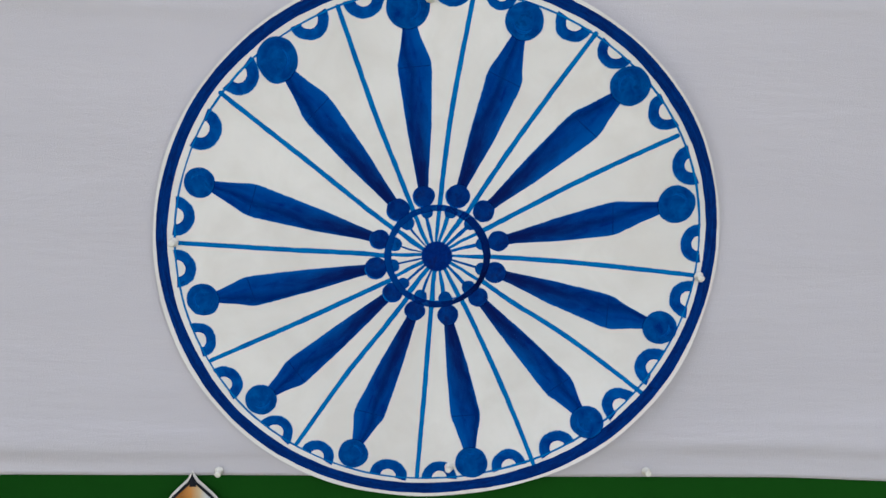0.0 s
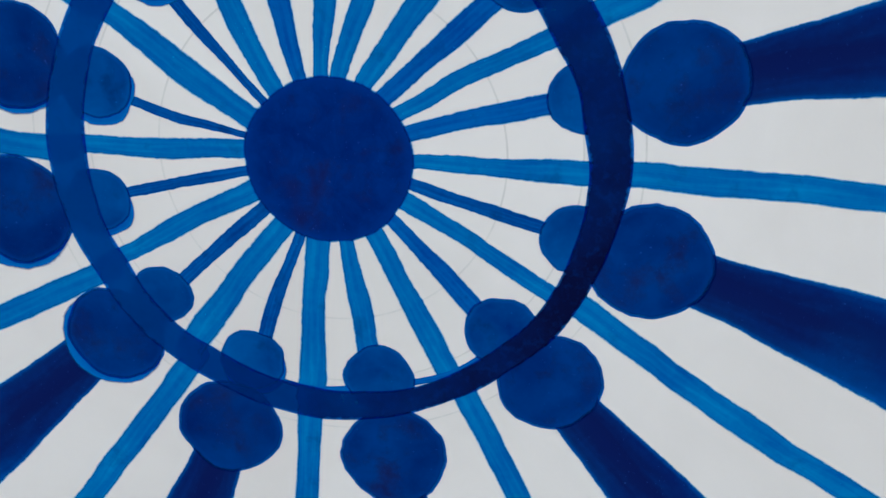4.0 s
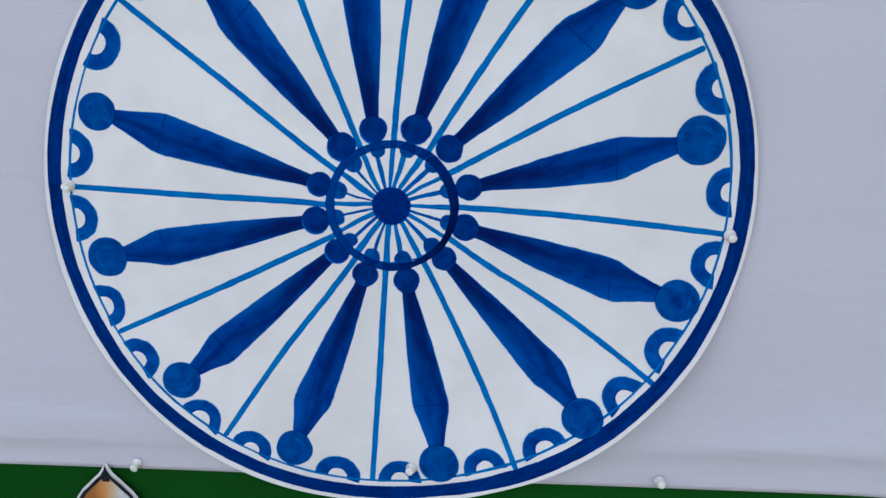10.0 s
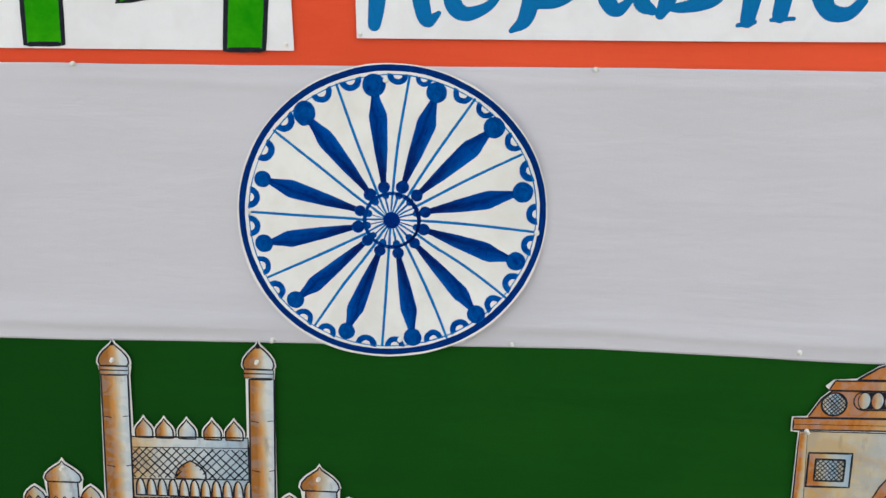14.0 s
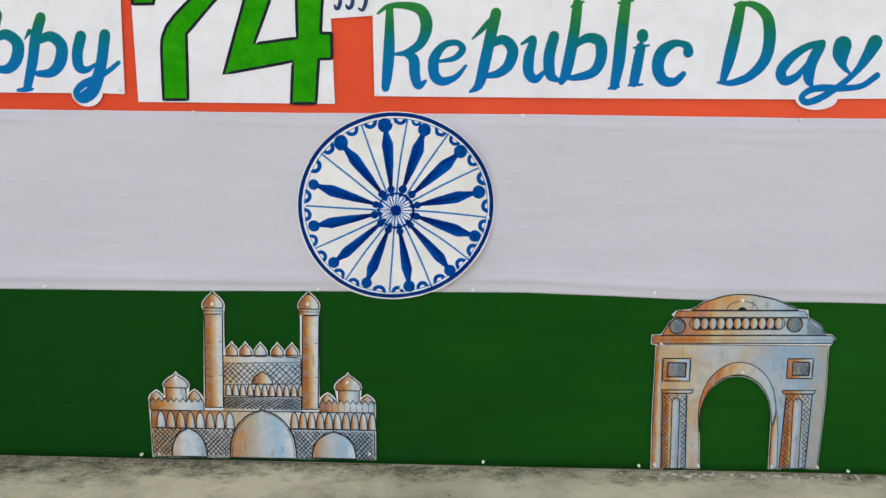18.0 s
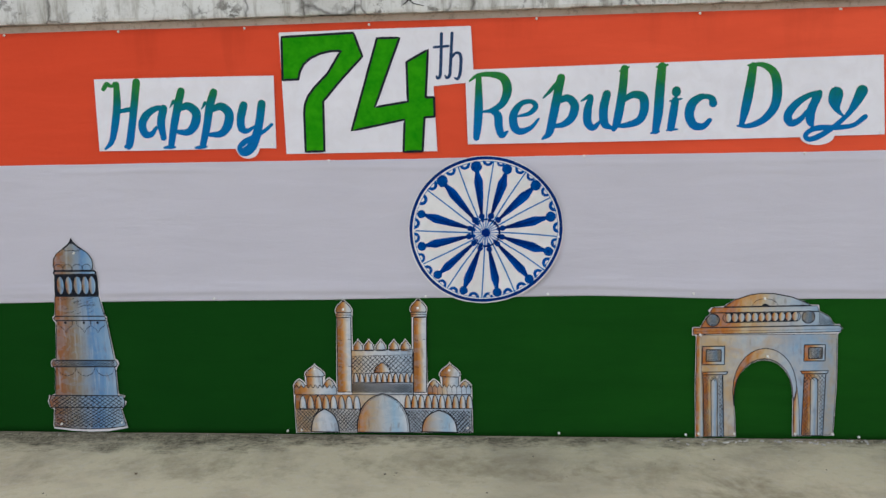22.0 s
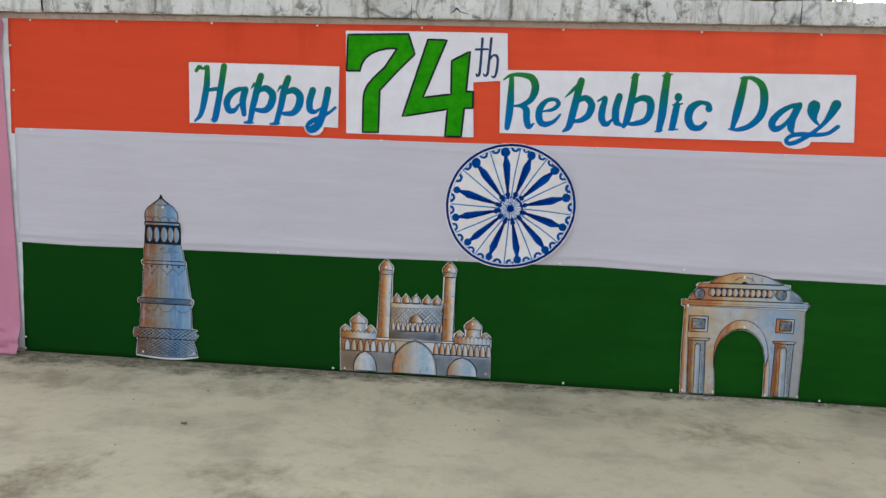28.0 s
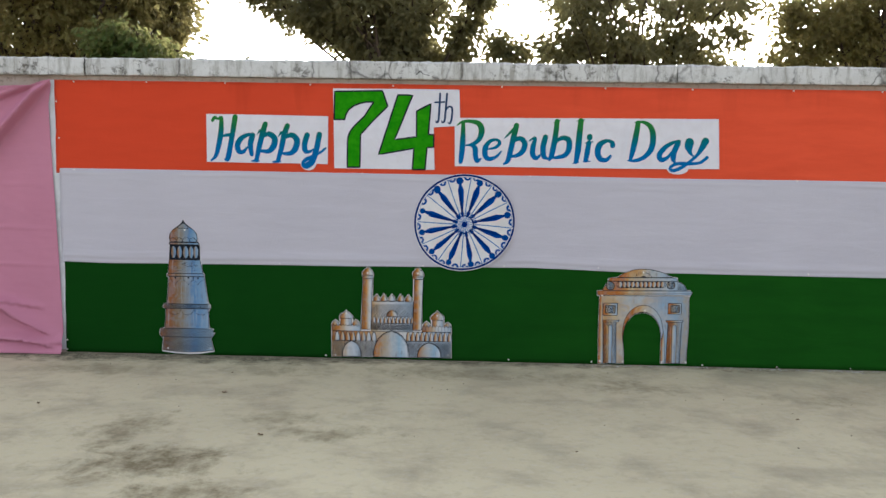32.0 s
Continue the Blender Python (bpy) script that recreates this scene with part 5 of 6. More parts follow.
for cx, dz, (xl, xr) in ((-0.155, 0.0, (-0.191, -0.129)), (0.172, 0.002, (0.145, 0.201))):
    tower = painted("minaret", [(xl - 0.003, 0.184), (xr - 0.002, 0.186), (xr + 0.005, 0.519), (xl + 0.005, 0.518)], WASH_FORT_WARM, fort, 0.0011, 0.0028, "tall round minaret in orange and blue wash")
    for z, hi in ((0.519 + dz, 0.011), (0.529 + dz, 0.010)):
        painted("collar", [(cx - 0.033, z), (cx + 0.033, z + 0.001), (cx + 0.034, z + hi), (cx - 0.034, z + hi)], WASH_FORT, fort, 0.0013, 0.0016)
    painted("onion_dome", onion(cx, 0.540 + dz, 0.033, 0.598 + dz * 3), WASH_FORT_WARM, fort, 0.0014, 0.0026)
    b = Brush(0.0016)
    b.area([(cx - 0.0045, 0.588 + dz), (cx + 0.0045, 0.588 + dz), (cx, 0.603 + dz * 3)])
    part("finial", b.bm, INK, tower, "black ink finial")
    for z in (0.30, 0.42):
        b = Brush(0.0016)
        b.line((xl + 0.004, z), (xl + 0.022, z - 0.003), w=0.0020), b.line((xr - 0.012, z), (xr, z + 0.002), w=0.0020)
        part("seam", b.bm, INK, tower)
for cx, z0, tip, rr, xs in ((-0.294, 0.2535, 0.306, 0.041, (-0.331, -0.260)), (0.303, 0.255, 0.315, 0.042, (0.270, 0.341))):
    painted("drum", [(xs[0], 0.200), (xs[1], 0.202), (xs[1], z0), (xs[0], z0)], WASH_FORT, fort, 0.0009)
    painted("side_dome", onion(cx, z0, rr, tip), WASH_FORT_WARM if cx > 0 else WASH_FORT, fort, 0.0010, 0.0026)
for cx, tip in ((-0.364, 0.240), (-0.231, 0.245), (0.232, 0.242), (0.368, 0.238)):
    painted("merlon", pointed(cx, 0.200, 0.025, tip), WASH_BROWN, fort, 0.0007)
for x0, x1, z in ((-0.388, -0.199, 0.172), (0.204, 0.393, 0.176)):
    n = 9
    edge = [(x0, z), (x1, z), (x1, z + 0.030)]
    for k in range(n):
        a0 = x1 - (x1 - x0) * k / n
        edge += [(a0 - 0.5 * (x1 - x0) / n, z + 0.045), (a0 - (x1 - x0) / n, z + 0.030)]
    parapet = painted("parapet", edge, WASH_FORT, fort, 0.0012, 0.0024)
    if x0 > 0:
        b = Brush(0.0014, 0.0003)
        for k in range(1, n):
            a0 = x1 - (x1 - x0) * k / n
            b.line((a0, z + 0.030), (a0 + 0.001, z + 0.004), w=0.0018)
        part("joints", b.bm, INK, parapet, "", "stuff")
painted("front_wall", [(-0.383, 0.001), (0.395, 0.008), (0.393, 0.114), (-0.387, 0.106)], WASH_FORT_BLUE, fort, 0.0011)
frieze = painted("arched_frieze", [(-0.387, 0.106), (0.393, 0.114), (0.393, 0.177), (-0.384, 0.171)], WASH_FORT, fort, 0.0013)
arcade([-0.352 + 0.0345 * k for k in range(8)], 0.108, 0.168, 0.0152, frieze, 0.0015, lambda k: k in (1, 2, 3, 5), WASH_FORT_BLUE)
arcade([0.115 + 0.0300 * k for k in range(10)], 0.114, 0.174, 0.0138, frieze, 0.0015, lambda k: k in (0, 1, 3, 4, 6, 7), WASH_FORT)
gates = ((-0.256, 0.062, 0.108, 0.003), (0.004, 0.117, 0.180, 0.003), (0.252, 0.077, 0.106, 0.007))
b = Brush(0.0016)
b.hatch(-0.380, 0.390, 0.009, 0.106, 0.0150, 0.0032, lambda x, z: all(abs(x - c) > r * 1.03 * math.sqrt(max(0, 1 - max(0, (z - z0) / (t - z0)) ** 1.7)) for c, r, t, z0 in gates) and abs(x) < 0.388, 1.1)
part("hatching", b.bm, INK, fort, "crossed black ink lines", "stuff")
for c, r, t, z0 in gates:
    g = painted("arched_gateway", arched(c, z0, r, t, 0.004), WASH_GATE if c > -0.1 else WASH_FORT_BLUE, fort, 0.0018, 0.0038)
    if r > 0.1:
        b = Brush(0.0021)
        b.stroke([(x * 0.93 + c * 0.07, z * 0.965 + 0.0005, 0.0018) for x, z in arched(c, z0, r, t, 0.004)], 3)
        part("inner_line", b.bm, INK, g)

# the arch
arch = thing("arch_cutout", (1.182, -0.0005, 0.02), "paper cut-out of a memorial arch in orange and blue wash", "paper cutout")


def arch_line(xl, xr, spring, top, foot_l, foot_r, n=14):
    c, r = (xl + xr) / 2, (xr - xl) / 2
    pts = [(foot_l[0], foot_l[1])]
    for k in range(n + 1):
        t = math.pi * k / n
        pts.append((c - r * math.cos(t), spring + (top - spring) * math.sin(t) ** 0.9))
    return pts + [(foot_r[0], foot_r[1])]


inner = arch_line(-0.146, 0.099, 0.165, 0.332, (-0.136, -0.003), (0.102, 0.002))
dome = [(-0.193, 0.556), (-0.15, 0.585), (-0.09, 0.606), (-0.049, 0.613), (0.01, 0.612), (0.08, 0.598), (0.13, 0.578), (0.161, 0.562)]
left = [(-0.299, -0.007), (-0.304, 0.20), (-0.302, 0.436), (-0.318, 0.438), (-0.318, 0.466), (-0.288, 0.468), (-0.262, 0.512), (-0.242, 0.530), (-0.253, 0.540), (-0.24, 0.552)]
right = [(0.19, 0.560), (0.193, 0.536), (0.232, 0.515), (0.257, 0.478), (0.276, 0.478), (0.288, 0.465), (0.279, 0.450), (0.268, 0.441), (0.272, 0.25), (0.264, 0.006)]
part("paper", card(grow(left + dome + right + inner[::-1], 0.0028)), PAPER, arch, "white paper with a hand-cut margin")
painted("pier", left[:3] + [(0.268, 0.441), (0.272, 0.25), (0.264, 0.006)] + inner[::-1], WASH_FRONT, arch, 0.0003, 0.0018, "broad arch front in orange and blue wash")
outer = arch_line(-0.150, 0.112, 0.19, 0.379, (-0.1445, 0.13), (0.1045, 0.155))
ring_in = arch_line(-0.144, 0.098, 0.165, 0.335, (-0.1425, 0.13), (0.1005, 0.155))
painted("arch_ring", outer + ring_in[::-1], WASH_BROWN, arch, 0.0006, 0.0022, "brown shaded ring round the opening")
painted("right_reveal", [(0.1005, 0.155), (0.114, 0.215), (0.124, 0.12), (0.129, 0.004), (0.103, 0.003)], WASH_BROWN, arch, 0.0008, 0.0015)
painted("left_edge", [(-0.300, -0.006), (-0.270, -0.006), (-0.285, 0.43), (-0.302, 0.43)], WASH_BROWN, arch, 0.0005, 0.0008)
painted("attic", [(-0.288, 0.468), (-0.262, 0.512), (-0.242, 0.530), (0.193, 0.536), (0.232, 0.515), (0.257, 0.478)], WASH, arch, 0.0006)
painted("cornice", [(-0.317, 0.439), (0.280, 0.450), (0.288, 0.465), (0.276, 0.477), (-0.317, 0.466)], WASH, arch, 0.0009, 0.0026)
painted("moulding", [(-0.250, 0.531), (0.193, 0.537), (0.186, 0.560), (-0.238, 0.553)], WASH, arch, 0.0009)
painted("dome", dome, WASH, arch, 0.0010, 0.0030)
b = Brush(0.0013)
b.stroke([(-0.025 + 0.052 * math.cos(radians(a)), 0.558 + 0.032 * math.sin(radians(a)), 0.0022) for a in range(0, 181, 15)], 2)
b.blob(-0.025, 0.559, 0.014, 0.011, start=-90, sweep=180, n=12)
b.line((-0.315, 0.452), (-0.02, 0.456), (0.283, 0.462), w=0.0014)
part("dome_lines", b.bm, INK, arch, "black ink arc on the dome", "stuff")
pill = [(-0.175 + 0.021 * math.sin(radians(a)) , 0.5095 + 0.021 * math.cos(radians(a))) for a in range(180, 361, 20)] + [(0.098 + 0.021 * math.sin(radians(a)), 0.5155 + 0.021 * math.cos(radians(a))) for a in range(0, 181, 20)]
panel = painted("long_panel", pill, WASH, arch, 0.0011, 0.002, "pill-shaped panel with a row of brown ovals")
b = Brush(0.00125)
b.area([(-0.182, 0.4905), (0.106, 0.4965), (0.106, 0.5345), (-0.182, 0.5285)])
part("shade", b.bm, INK, panel, "black ink between the ovals")
for k in range(11):
    cx = -0.174 + 0.0272 * k
    painted("oval", [(cx + 0.0132 * math.sin(radians(a)), 0.510 + 0.0006 * k + 0.0192 * math.cos(radians(a))) for a in range(0, 360, 20)], WASH_BROWN if k % 4 and 0 < k < 10 else WASH, panel, 0.0015, 0.0016)
for cx, cz in ((-0.236, 0.500), (0.151, 0.513)):
    disc = painted("roundel", [(cx + 0.026 * math.sin(radians(a)), cz + 0.026 * math.cos(radians(a))) for a in range(0, 360, 20)], WASH_BLUE, arch, 0.0012, 0.003)
    b = Brush(0.0014)
    b.hatch(cx - 0.025, cx + 0.025, cz - 0.025, cz + 0.025, 0.009, 0.0020, lambda x, z, cx=cx, cz=cz: math.hypot(x - cx, z - cz) < 0.024)
    part("hatching", b.bm, INK, disc, "crossed black ink lines", "stuff")
b = Brush(0.0012)
b.hatch(0.192, 0.25, 0.480, 0.532, 0.012, 0.0020, lambda x, z: z < 0.534 - (x - 0.19) * 0.75 and x > 0.185)
part("hatching", b.bm, INK, arch, "crossed black ink lines", "stuff")
for (x0, z1, x1, z0), (a0, c1, a1, c0), m in (((-0.278, 0.387, -0.186, 0.308), (-0.262, 0.373, -0.200, 0.323), WASH), ((0.138, 0.394, 0.223, 0.325), (0.156, 0.383, 0.211, 0.336), WASH_BROWN)):
    frame_ = painted("square_panel", [(x0, z0), (x1, z0 + 0.001), (x1, z1 + 0.001), (x0, z1)], m, arch, 0.0007, 0.003)
    painted("panel_field", [(a0, c0), (a1, c0), (a1, c1), (a0, c1)], WASH_BLUE, frame_, 0.0010, 0.003)
    b = Brush(0.0013)
    b.hatch(a0, a1, c0, c1, 0.010, 0.0021)
    part("hatching", b.bm, INK, frame_, "crossed black ink lines", "stuff")
for xs, cap, mid in (((-0.274, -0.193, -0.183, -0.266), (-0.281, -0.170), (-0.2275, 0.013)), ((0.141, 0.228, 0.224, 0.136), (0.125, 0.240), (0.182, 0.015))):
    lo, hi = (-0.006, 0.264) if cap[0] < 0 else (0.003, 0.270)
    pil = painted("pilaster", [(xs[3], lo), (xs[2], lo + 0.001), (xs[1], hi), (xs[0], hi)], WASH if cap[0] < 0 else WASH_BROWN, arch, 0.0007, 0.0028, "hatched pilaster panel")
    painted("cap", [(cap[0], hi + 0.012), (cap[0] + 0.008, hi), (cap[1] - 0.008, hi + 0.002), (cap[1], hi + 0.014)], WASH, arch, 0.0010, 0.0028)
    b = Brush(0.0010)
    b.hatch(min(xs) + 0.004, max(xs) - 0.004, lo + 0.003, hi - 0.003, 0.0140, 0.0022, lambda x, z: abs(x - mid[0] - 0.006 * (0.13 - z) / 0.13) > mid[1] + 0.006 or z > hi - 0.03, 1.2)
    part("hatching", b.bm, INK, pil, "crossed black ink lines", "stuff")
    painted("pilaster_shaft", [(mid[0] - mid[1] + 0.005, lo), (mid[0] + mid[1] + 0.005, lo), *[(mid[0] + mid[1] * math.cos(radians(a)), hi - 0.034 + 0.018 * math.sin(radians(a))) for a in range(0, 181, 20)]], WASH_BLUE, pil, 0.0013, 0.0024)

# the tower
TOWER_TONES = ((0.12, (0.24, 0.095, 0.035)), (0.22, (0.20, 0.120, 0.065)), (0.34, (0.215, 0.185, 0.140)), (0.47, (0.20, 0.245, 0.29)), (0.60, (0.100, 0.215, 0.39)), (0.72, (0.15, 0.27, 0.42)), (0.90, (0.27, 0.37, 0.46)))
WASH_TOWER = wash("dark_watercolour_wash", 0.03, -0.16, TOWER_TONES, 0.85, patchy=0.28, streaks=0.30)
WASH_TOWER_BLUE = wash("dark_blue_watercolour_wash", 0.12, -0.14, TOWER_TONES, 0.85, patchy=0.28, streaks=0.30)
tower = thing("tower_cutout", (-1.835, -0.0005, 0.026), "paper cut-out of a tapering tower in orange and blue wash", "paper cutout")
sil_l = [(-0.141, 0.001), (-0.143, 0.012), (-0.133, 0.090), (-0.152, 0.100), (-0.160, 0.124), (-0.152, 0.148), (-0.124, 0.155), (-0.114, 0.282), (-0.130, 0.288), (-0.134, 0.300), (-0.128, 0.313), (-0.108, 0.318), (-0.095, 0.490), (-0.106, 0.500), (-0.108, 0.512), (-0.098, 0.520), (-0.092, 0.607), (-0.086, 0.700), (-0.092, 0.712), (-0.086, 0.722)]
dome_l = [(-0.084, 0.722), (-0.090, 0.748), (-0.086, 0.776), (-0.070, 0.800), (-0.042, 0.820), (-0.018, 0.838), (-0.005, 0.852), (0.0015, 0.869)]
dome_r = [(0.008, 0.852), (0.022, 0.838), (0.046, 0.820), (0.074, 0.800), (0.090, 0.776), (0.094, 0.748), (0.089, 0.722)]
sil_r = [(0.105, 0.722), (0.108, 0.704), (0.109, 0.690), (0.112, 0.607), (0.129, 0.520), (0.138, 0.510), (0.137, 0.497), (0.140, 0.480), (0.163, 0.320), (0.176, 0.312), (0.178, 0.298), (0.170, 0.284), (0.164, 0.270), (0.168, 0.156), (0.196, 0.150), (0.188, 0.136), (0.202, 0.124), (0.190, 0.098), (0.176, 0.094), (0.198, 0.014), (0.200, 0.006)]
part("paper", card(grow(sil_l + dome_l + dome_r + sil_r + [(0.11, -0.010), (0.026, -0.013), (-0.06, -0.009)], 0.0036)), PAPER, tower, "white paper with a hand-cut margin")
for name, edge, m in (("lower_storey", [(-0.141, 0.006), (-0.06, -0.001), (0.03, -0.004), (0.12, 0.001), (0.198, 0.012), (0.176, 0.098), (-0.132, 0.095)], WASH_TOWER_BLUE), ("storey", [(-0.125, 0.150), (0.168, 0.152), (0.164, 0.286), (-0.114, 0.286)], WASH_TOWER),
                      ("storey", [(-0.109, 0.315), (0.163, 0.316), (0.138, 0.498), (-0.094, 0.498)], WASH_TOWER), ("storey", [(-0.099, 0.517), (0.131, 0.517), (0.111, 0.607), (-0.093, 0.607)], WASH_TOWER)):
    painted(name, edge, m, tower, 0.0003, 0.003)
gallery = painted("gallery", [(-0.092, 0.607), (0.111, 0.607), (0.109, 0.704), (-0.086, 0.704)], INK, tower, 0.0004, 0.003, "dark gallery with pale oval openings")
for k, cx in enumerate((-0.063, -0.024, 0.017, 0.053, 0.084)):
    b = Brush(0.0007)
    b.blob(cx, 0.657, 0.0150 if k != 2 else 0.0175, 0.039, seed=k, n=24)
    part("opening", b.bm, WASH_TOWER if k < 2 else WASH_TOWER_BLUE, gallery)
painted("dome", dome_l + dome_r, WASH_TOWER, tower, 0.0004, 0.0032, "domed top in orange and blue wash")
b = Brush(0.0008)
for cx, r in ((-0.066, 0.022), (-0.024, 0.022), (0.022, 0.026), (0.064, 0.022)):
    b.stroke([(cx + r * math.cos(radians(a)), 0.726 + 0.026 * math.sin(radians(a)), 0.0024) for a in range(0, 181, 20)], 2)
b.stroke([(-0.042, 0.820, 0.003), (-0.020, 0.812, 0.003), (0.002, 0.814, 0.003), (0.024, 0.811, 0.003), (0.046, 0.820, 0.003)], 4)
b.stroke([(-0.036, 0.822, 0.005), (-0.016, 0.836, 0.004), (0.0, 0.852, 0.004)], 4)
b.stroke([(0.040, 0.822, 0.005), (0.020, 0.836, 0.004), (0.003, 0.852, 0.004)], 4)
b.stroke([(0.0015, 0.846, 0.010), (0.0015, 0.858, 0.005), (0.0015, 0.869, 0.002)], 3)
part("dome_lines", b.bm, INK, tower, "black ink scallops and finial", "stuff")
for z0, z1, xl, xr, m, cross in ((0.704, 0.722, -0.091, 0.107, WASH_TOWER, 0), (0.497, 0.517, -0.107, 0.138, WASH_TOWER, 0), (0.285, 0.315, -0.132, 0.176, WASH_TOWER_BLUE, 0.011), (0.096, 0.152, -0.157, 0.199, WASH_TOWER_BLUE, 0.017)):
    band = painted("balcony", [(xl + 0.006, z0), (xr - 0.006, z0 + 0.001), (xr, (z0 + z1) / 2), (xr - 0.008, z1), (xl + 0.008, z1), (xl, (z0 + z1) / 2)], m, tower, 0.0007, 0.0034 if z1 < 0.7 else 0.006)
    if cross:
        b = Brush(0.0011)
        b.hatch(xl + 0.012, xr - 0.012, z0, z1, cross * 1.5, 0.0030, None, 0.7)
        part("hatching", b.bm, INK, band, "crossed black ink lines", "stuff")
b = Brush(0.0009)
b.hatch(-0.132, 0.182, 0.004, 0.094, 0.026, 0.0029, lambda x, z: x < 0.196 - z * 0.25 and z > 0.004 + 0.4 * max(0, x - 0.12), 0.6)
for z, cxs, r, d in ((0.284, (-0.062, 0.026, 0.118), 0.043, 0.040), (0.496, (-0.052, 0.034, 0.098), 0.034, 0.042)):
    for cx in cxs:
        if r > 0.04:
            b.stroke([(cx - r * math.cos(radians(a)), z - d * math.sin(radians(a)), 0.0022) for a in range(0, 181, 20)], 2)
        else:
            b.stroke([(cx - r, z, 0.002), (cx - r * 0.9, z - d * 0.5, 0.002), (cx - r * 0.3, z - d * 0.85, 0.002), (cx, z - d * 1.25, 0.002), (cx + r * 0.3, z - d * 0.85, 0.002), (cx + r * 0.9, z - d * 0.5, 0.002), (cx + r, z, 0.002)], 3)
            b.blob(cx, z - 0.008, 0.006, n=10)
rng = random.Random(77)
for k in range(26):
    # short slanting strokes that shade the upper storey
    x, z = rng.uniform(-0.085, 0.085), rng.uniform(0.525, 0.598)
    n = rng.uniform(0.018, 0.040)
    if x + n < 0.120 - (z - 0.517) * 0.22:
        b.stroke([(x, z, 0.0012), (x + n * 0.5, z + n * 0.12, 0.0016), (x + n, z + n * 0.34, 0.0010)], 3)
part("hatching", b.bm, INK, tower, "black ink hatching and scallops", "stuff")


# ---- trees behind the wall ----
def limb(bm, a, c, r0, r1, bend, seed, n=9, k=8):
    a, c = Vector(a), Vector(c)
    rows = []
    for i in range(n + 1):
        t = i / n
        p = a.lerp(c, t) + Vector((noise.noise(Vector((t * 2.5, seed, 0))), noise.noise(Vector((t * 2.5, seed, 5))), 0.3 * noise.noise(Vector((t * 2.5, seed, 9))))) * bend * math.sin(math.pi * min(1, t + 0.1))
        r = r0 + (r1 - r0) * t
        rows.append([bm.verts.new(p + Vector((math.cos(2 * math.pi * j / k) * r, math.sin(2 * math.pi * j / k) * r, 0))) for j in range(k)])
    for one, two in zip(rows, rows[1:]):
        for j in range(k):
            bm.faces.new((one[j], one[(j + 1) % k], two[(j + 1) % k], two[j])).smooth = True
    return bm


def leaf_at(vs, fs, p, d, size, roll):
    """A drooping leaf of four triangles, folded along its rib."""
    d = d.normalized()
    side = d.cross(Vector((math.cos(roll), math.sin(roll), 0.35))).normalized()
    up = side.cross(d)
    n = len(vs)
    w = size * 0.27
    vs += [p, p + d * size * 0.5 + side * w + up * w * 0.4, p + d * size * 0.55, p + d * size * 0.5 - side * w + up * w * 0.4, p + d * size - up * size * 0.12]
    fs += [(n, n + 1, n + 2), (n, n + 2, n + 3), (n + 1, n + 4, n + 2), (n + 2, n + 4, n + 3)]


def tree(name, x, y, trunk_r, clumps, per, size, material, label, seed, lean=0.0, fork=2.2):
    """clumps: (x, y, z, spread across, spread up) about the trunk's foot."""
    rnd = random.Random(seed)
    t = thing(name, (x, y, 0), label, "tree")
    bm = bmesh.new()
    top = Vector((lean, 0, fork))
    limb(bm, (0, 0, -0.1), top, trunk_r * 1.25, trunk_r * 0.8, 0.12, seed)
    part("trunk", bm, BARK, t, "rough brown trunk")
    for k, (cx, cy, cz, sx, sz) in enumerate(clumps):
        bm = bmesh.new()
        limb(bm, top * (0.75 + 0.05 * (k % 5)), (cx, cy, cz), trunk_r * 0.26, trunk_r * 0.07, 0.25, seed + k * 1.7, 8, 6)
        for j in range(3):
            limb(bm, (cx * 0.8 + top.x * 0.2, cy * 0.8, cz * 0.85 + fork * 0.15), (cx + rnd.uniform(-1, 1) * sx * 0.8, cy + rnd.uniform(-1, 1) * sx * 0.8, cz + rnd.uniform(-0.8, 0.6) * sz), trunk_r * 0.12, 0.008, 0.12, seed + k + j * 0.31, 5, 5)
        part("limb", bm, BARK, t)
    vs, fs = [], []
    for cx, cy, cz, sx, sz in clumps:
        twigs = max(6, int(per / 14))
        for _ in range(twigs):
            # twigs sit near the outside of a clump, so that gaps stay between them
            u = Vector((rnd.gauss(0, 1), rnd.gauss(0, 1), rnd.gauss(0, 1))).normalized() * (0.35 + 0.65 * rnd.random() ** 0.5)
            tip = Vector((cx + u.x * sx, cy + u.y * sx, cz + u.z * sz))
            out = Vector((u.x, u.y, -0.5 + rnd.uniform(-0.4, 0.4)))
            for _ in range(int(14 * rnd.uniform(0.6, 1.4))):
                p = tip + Vector((rnd.gauss(0, 0.075), rnd.gauss(0, 0.075), rnd.gauss(0, 0.075)))
                d = out + Vector((rnd.gauss(0, 0.6), rnd.gauss(0, 0.6), rnd.gauss(-0.25, 0.5)))
                leaf_at(vs, fs, p, d, size * rnd.uniform(0.7, 1.25), rnd.uniform(0, 6.3))
    me = bpy.data.meshes.new("crown")
    me.from_pydata([tuple(v) for v in vs], [], fs)
    me.materials.append(material)
    crown = new("crown", me)
    crown.parent = t
    tagged(crown, "uneven crown of drooping leaves")
    return t


def crown_of(seed, n, wide, low, high, sx, sz, deep=1.0):
    rnd = random.Random(seed)
    out = []
    for k in range(n):
        a = rnd.uniform(0, 6.283)
        h = k / max(1, n - 1)
        r = wide * (1 - 0.55 * h ** 1.5) * rnd.uniform(0.25, 1.0) ** 0.6
        out.append((r * math.cos(a), deep * r * math.sin(a), low + (high - low) * h + rnd.uniform(-0.15, 0.15), sx * rnd.uniform(0.8, 1.2), sz * rnd.uniform(0.8, 1.2)))
    return out


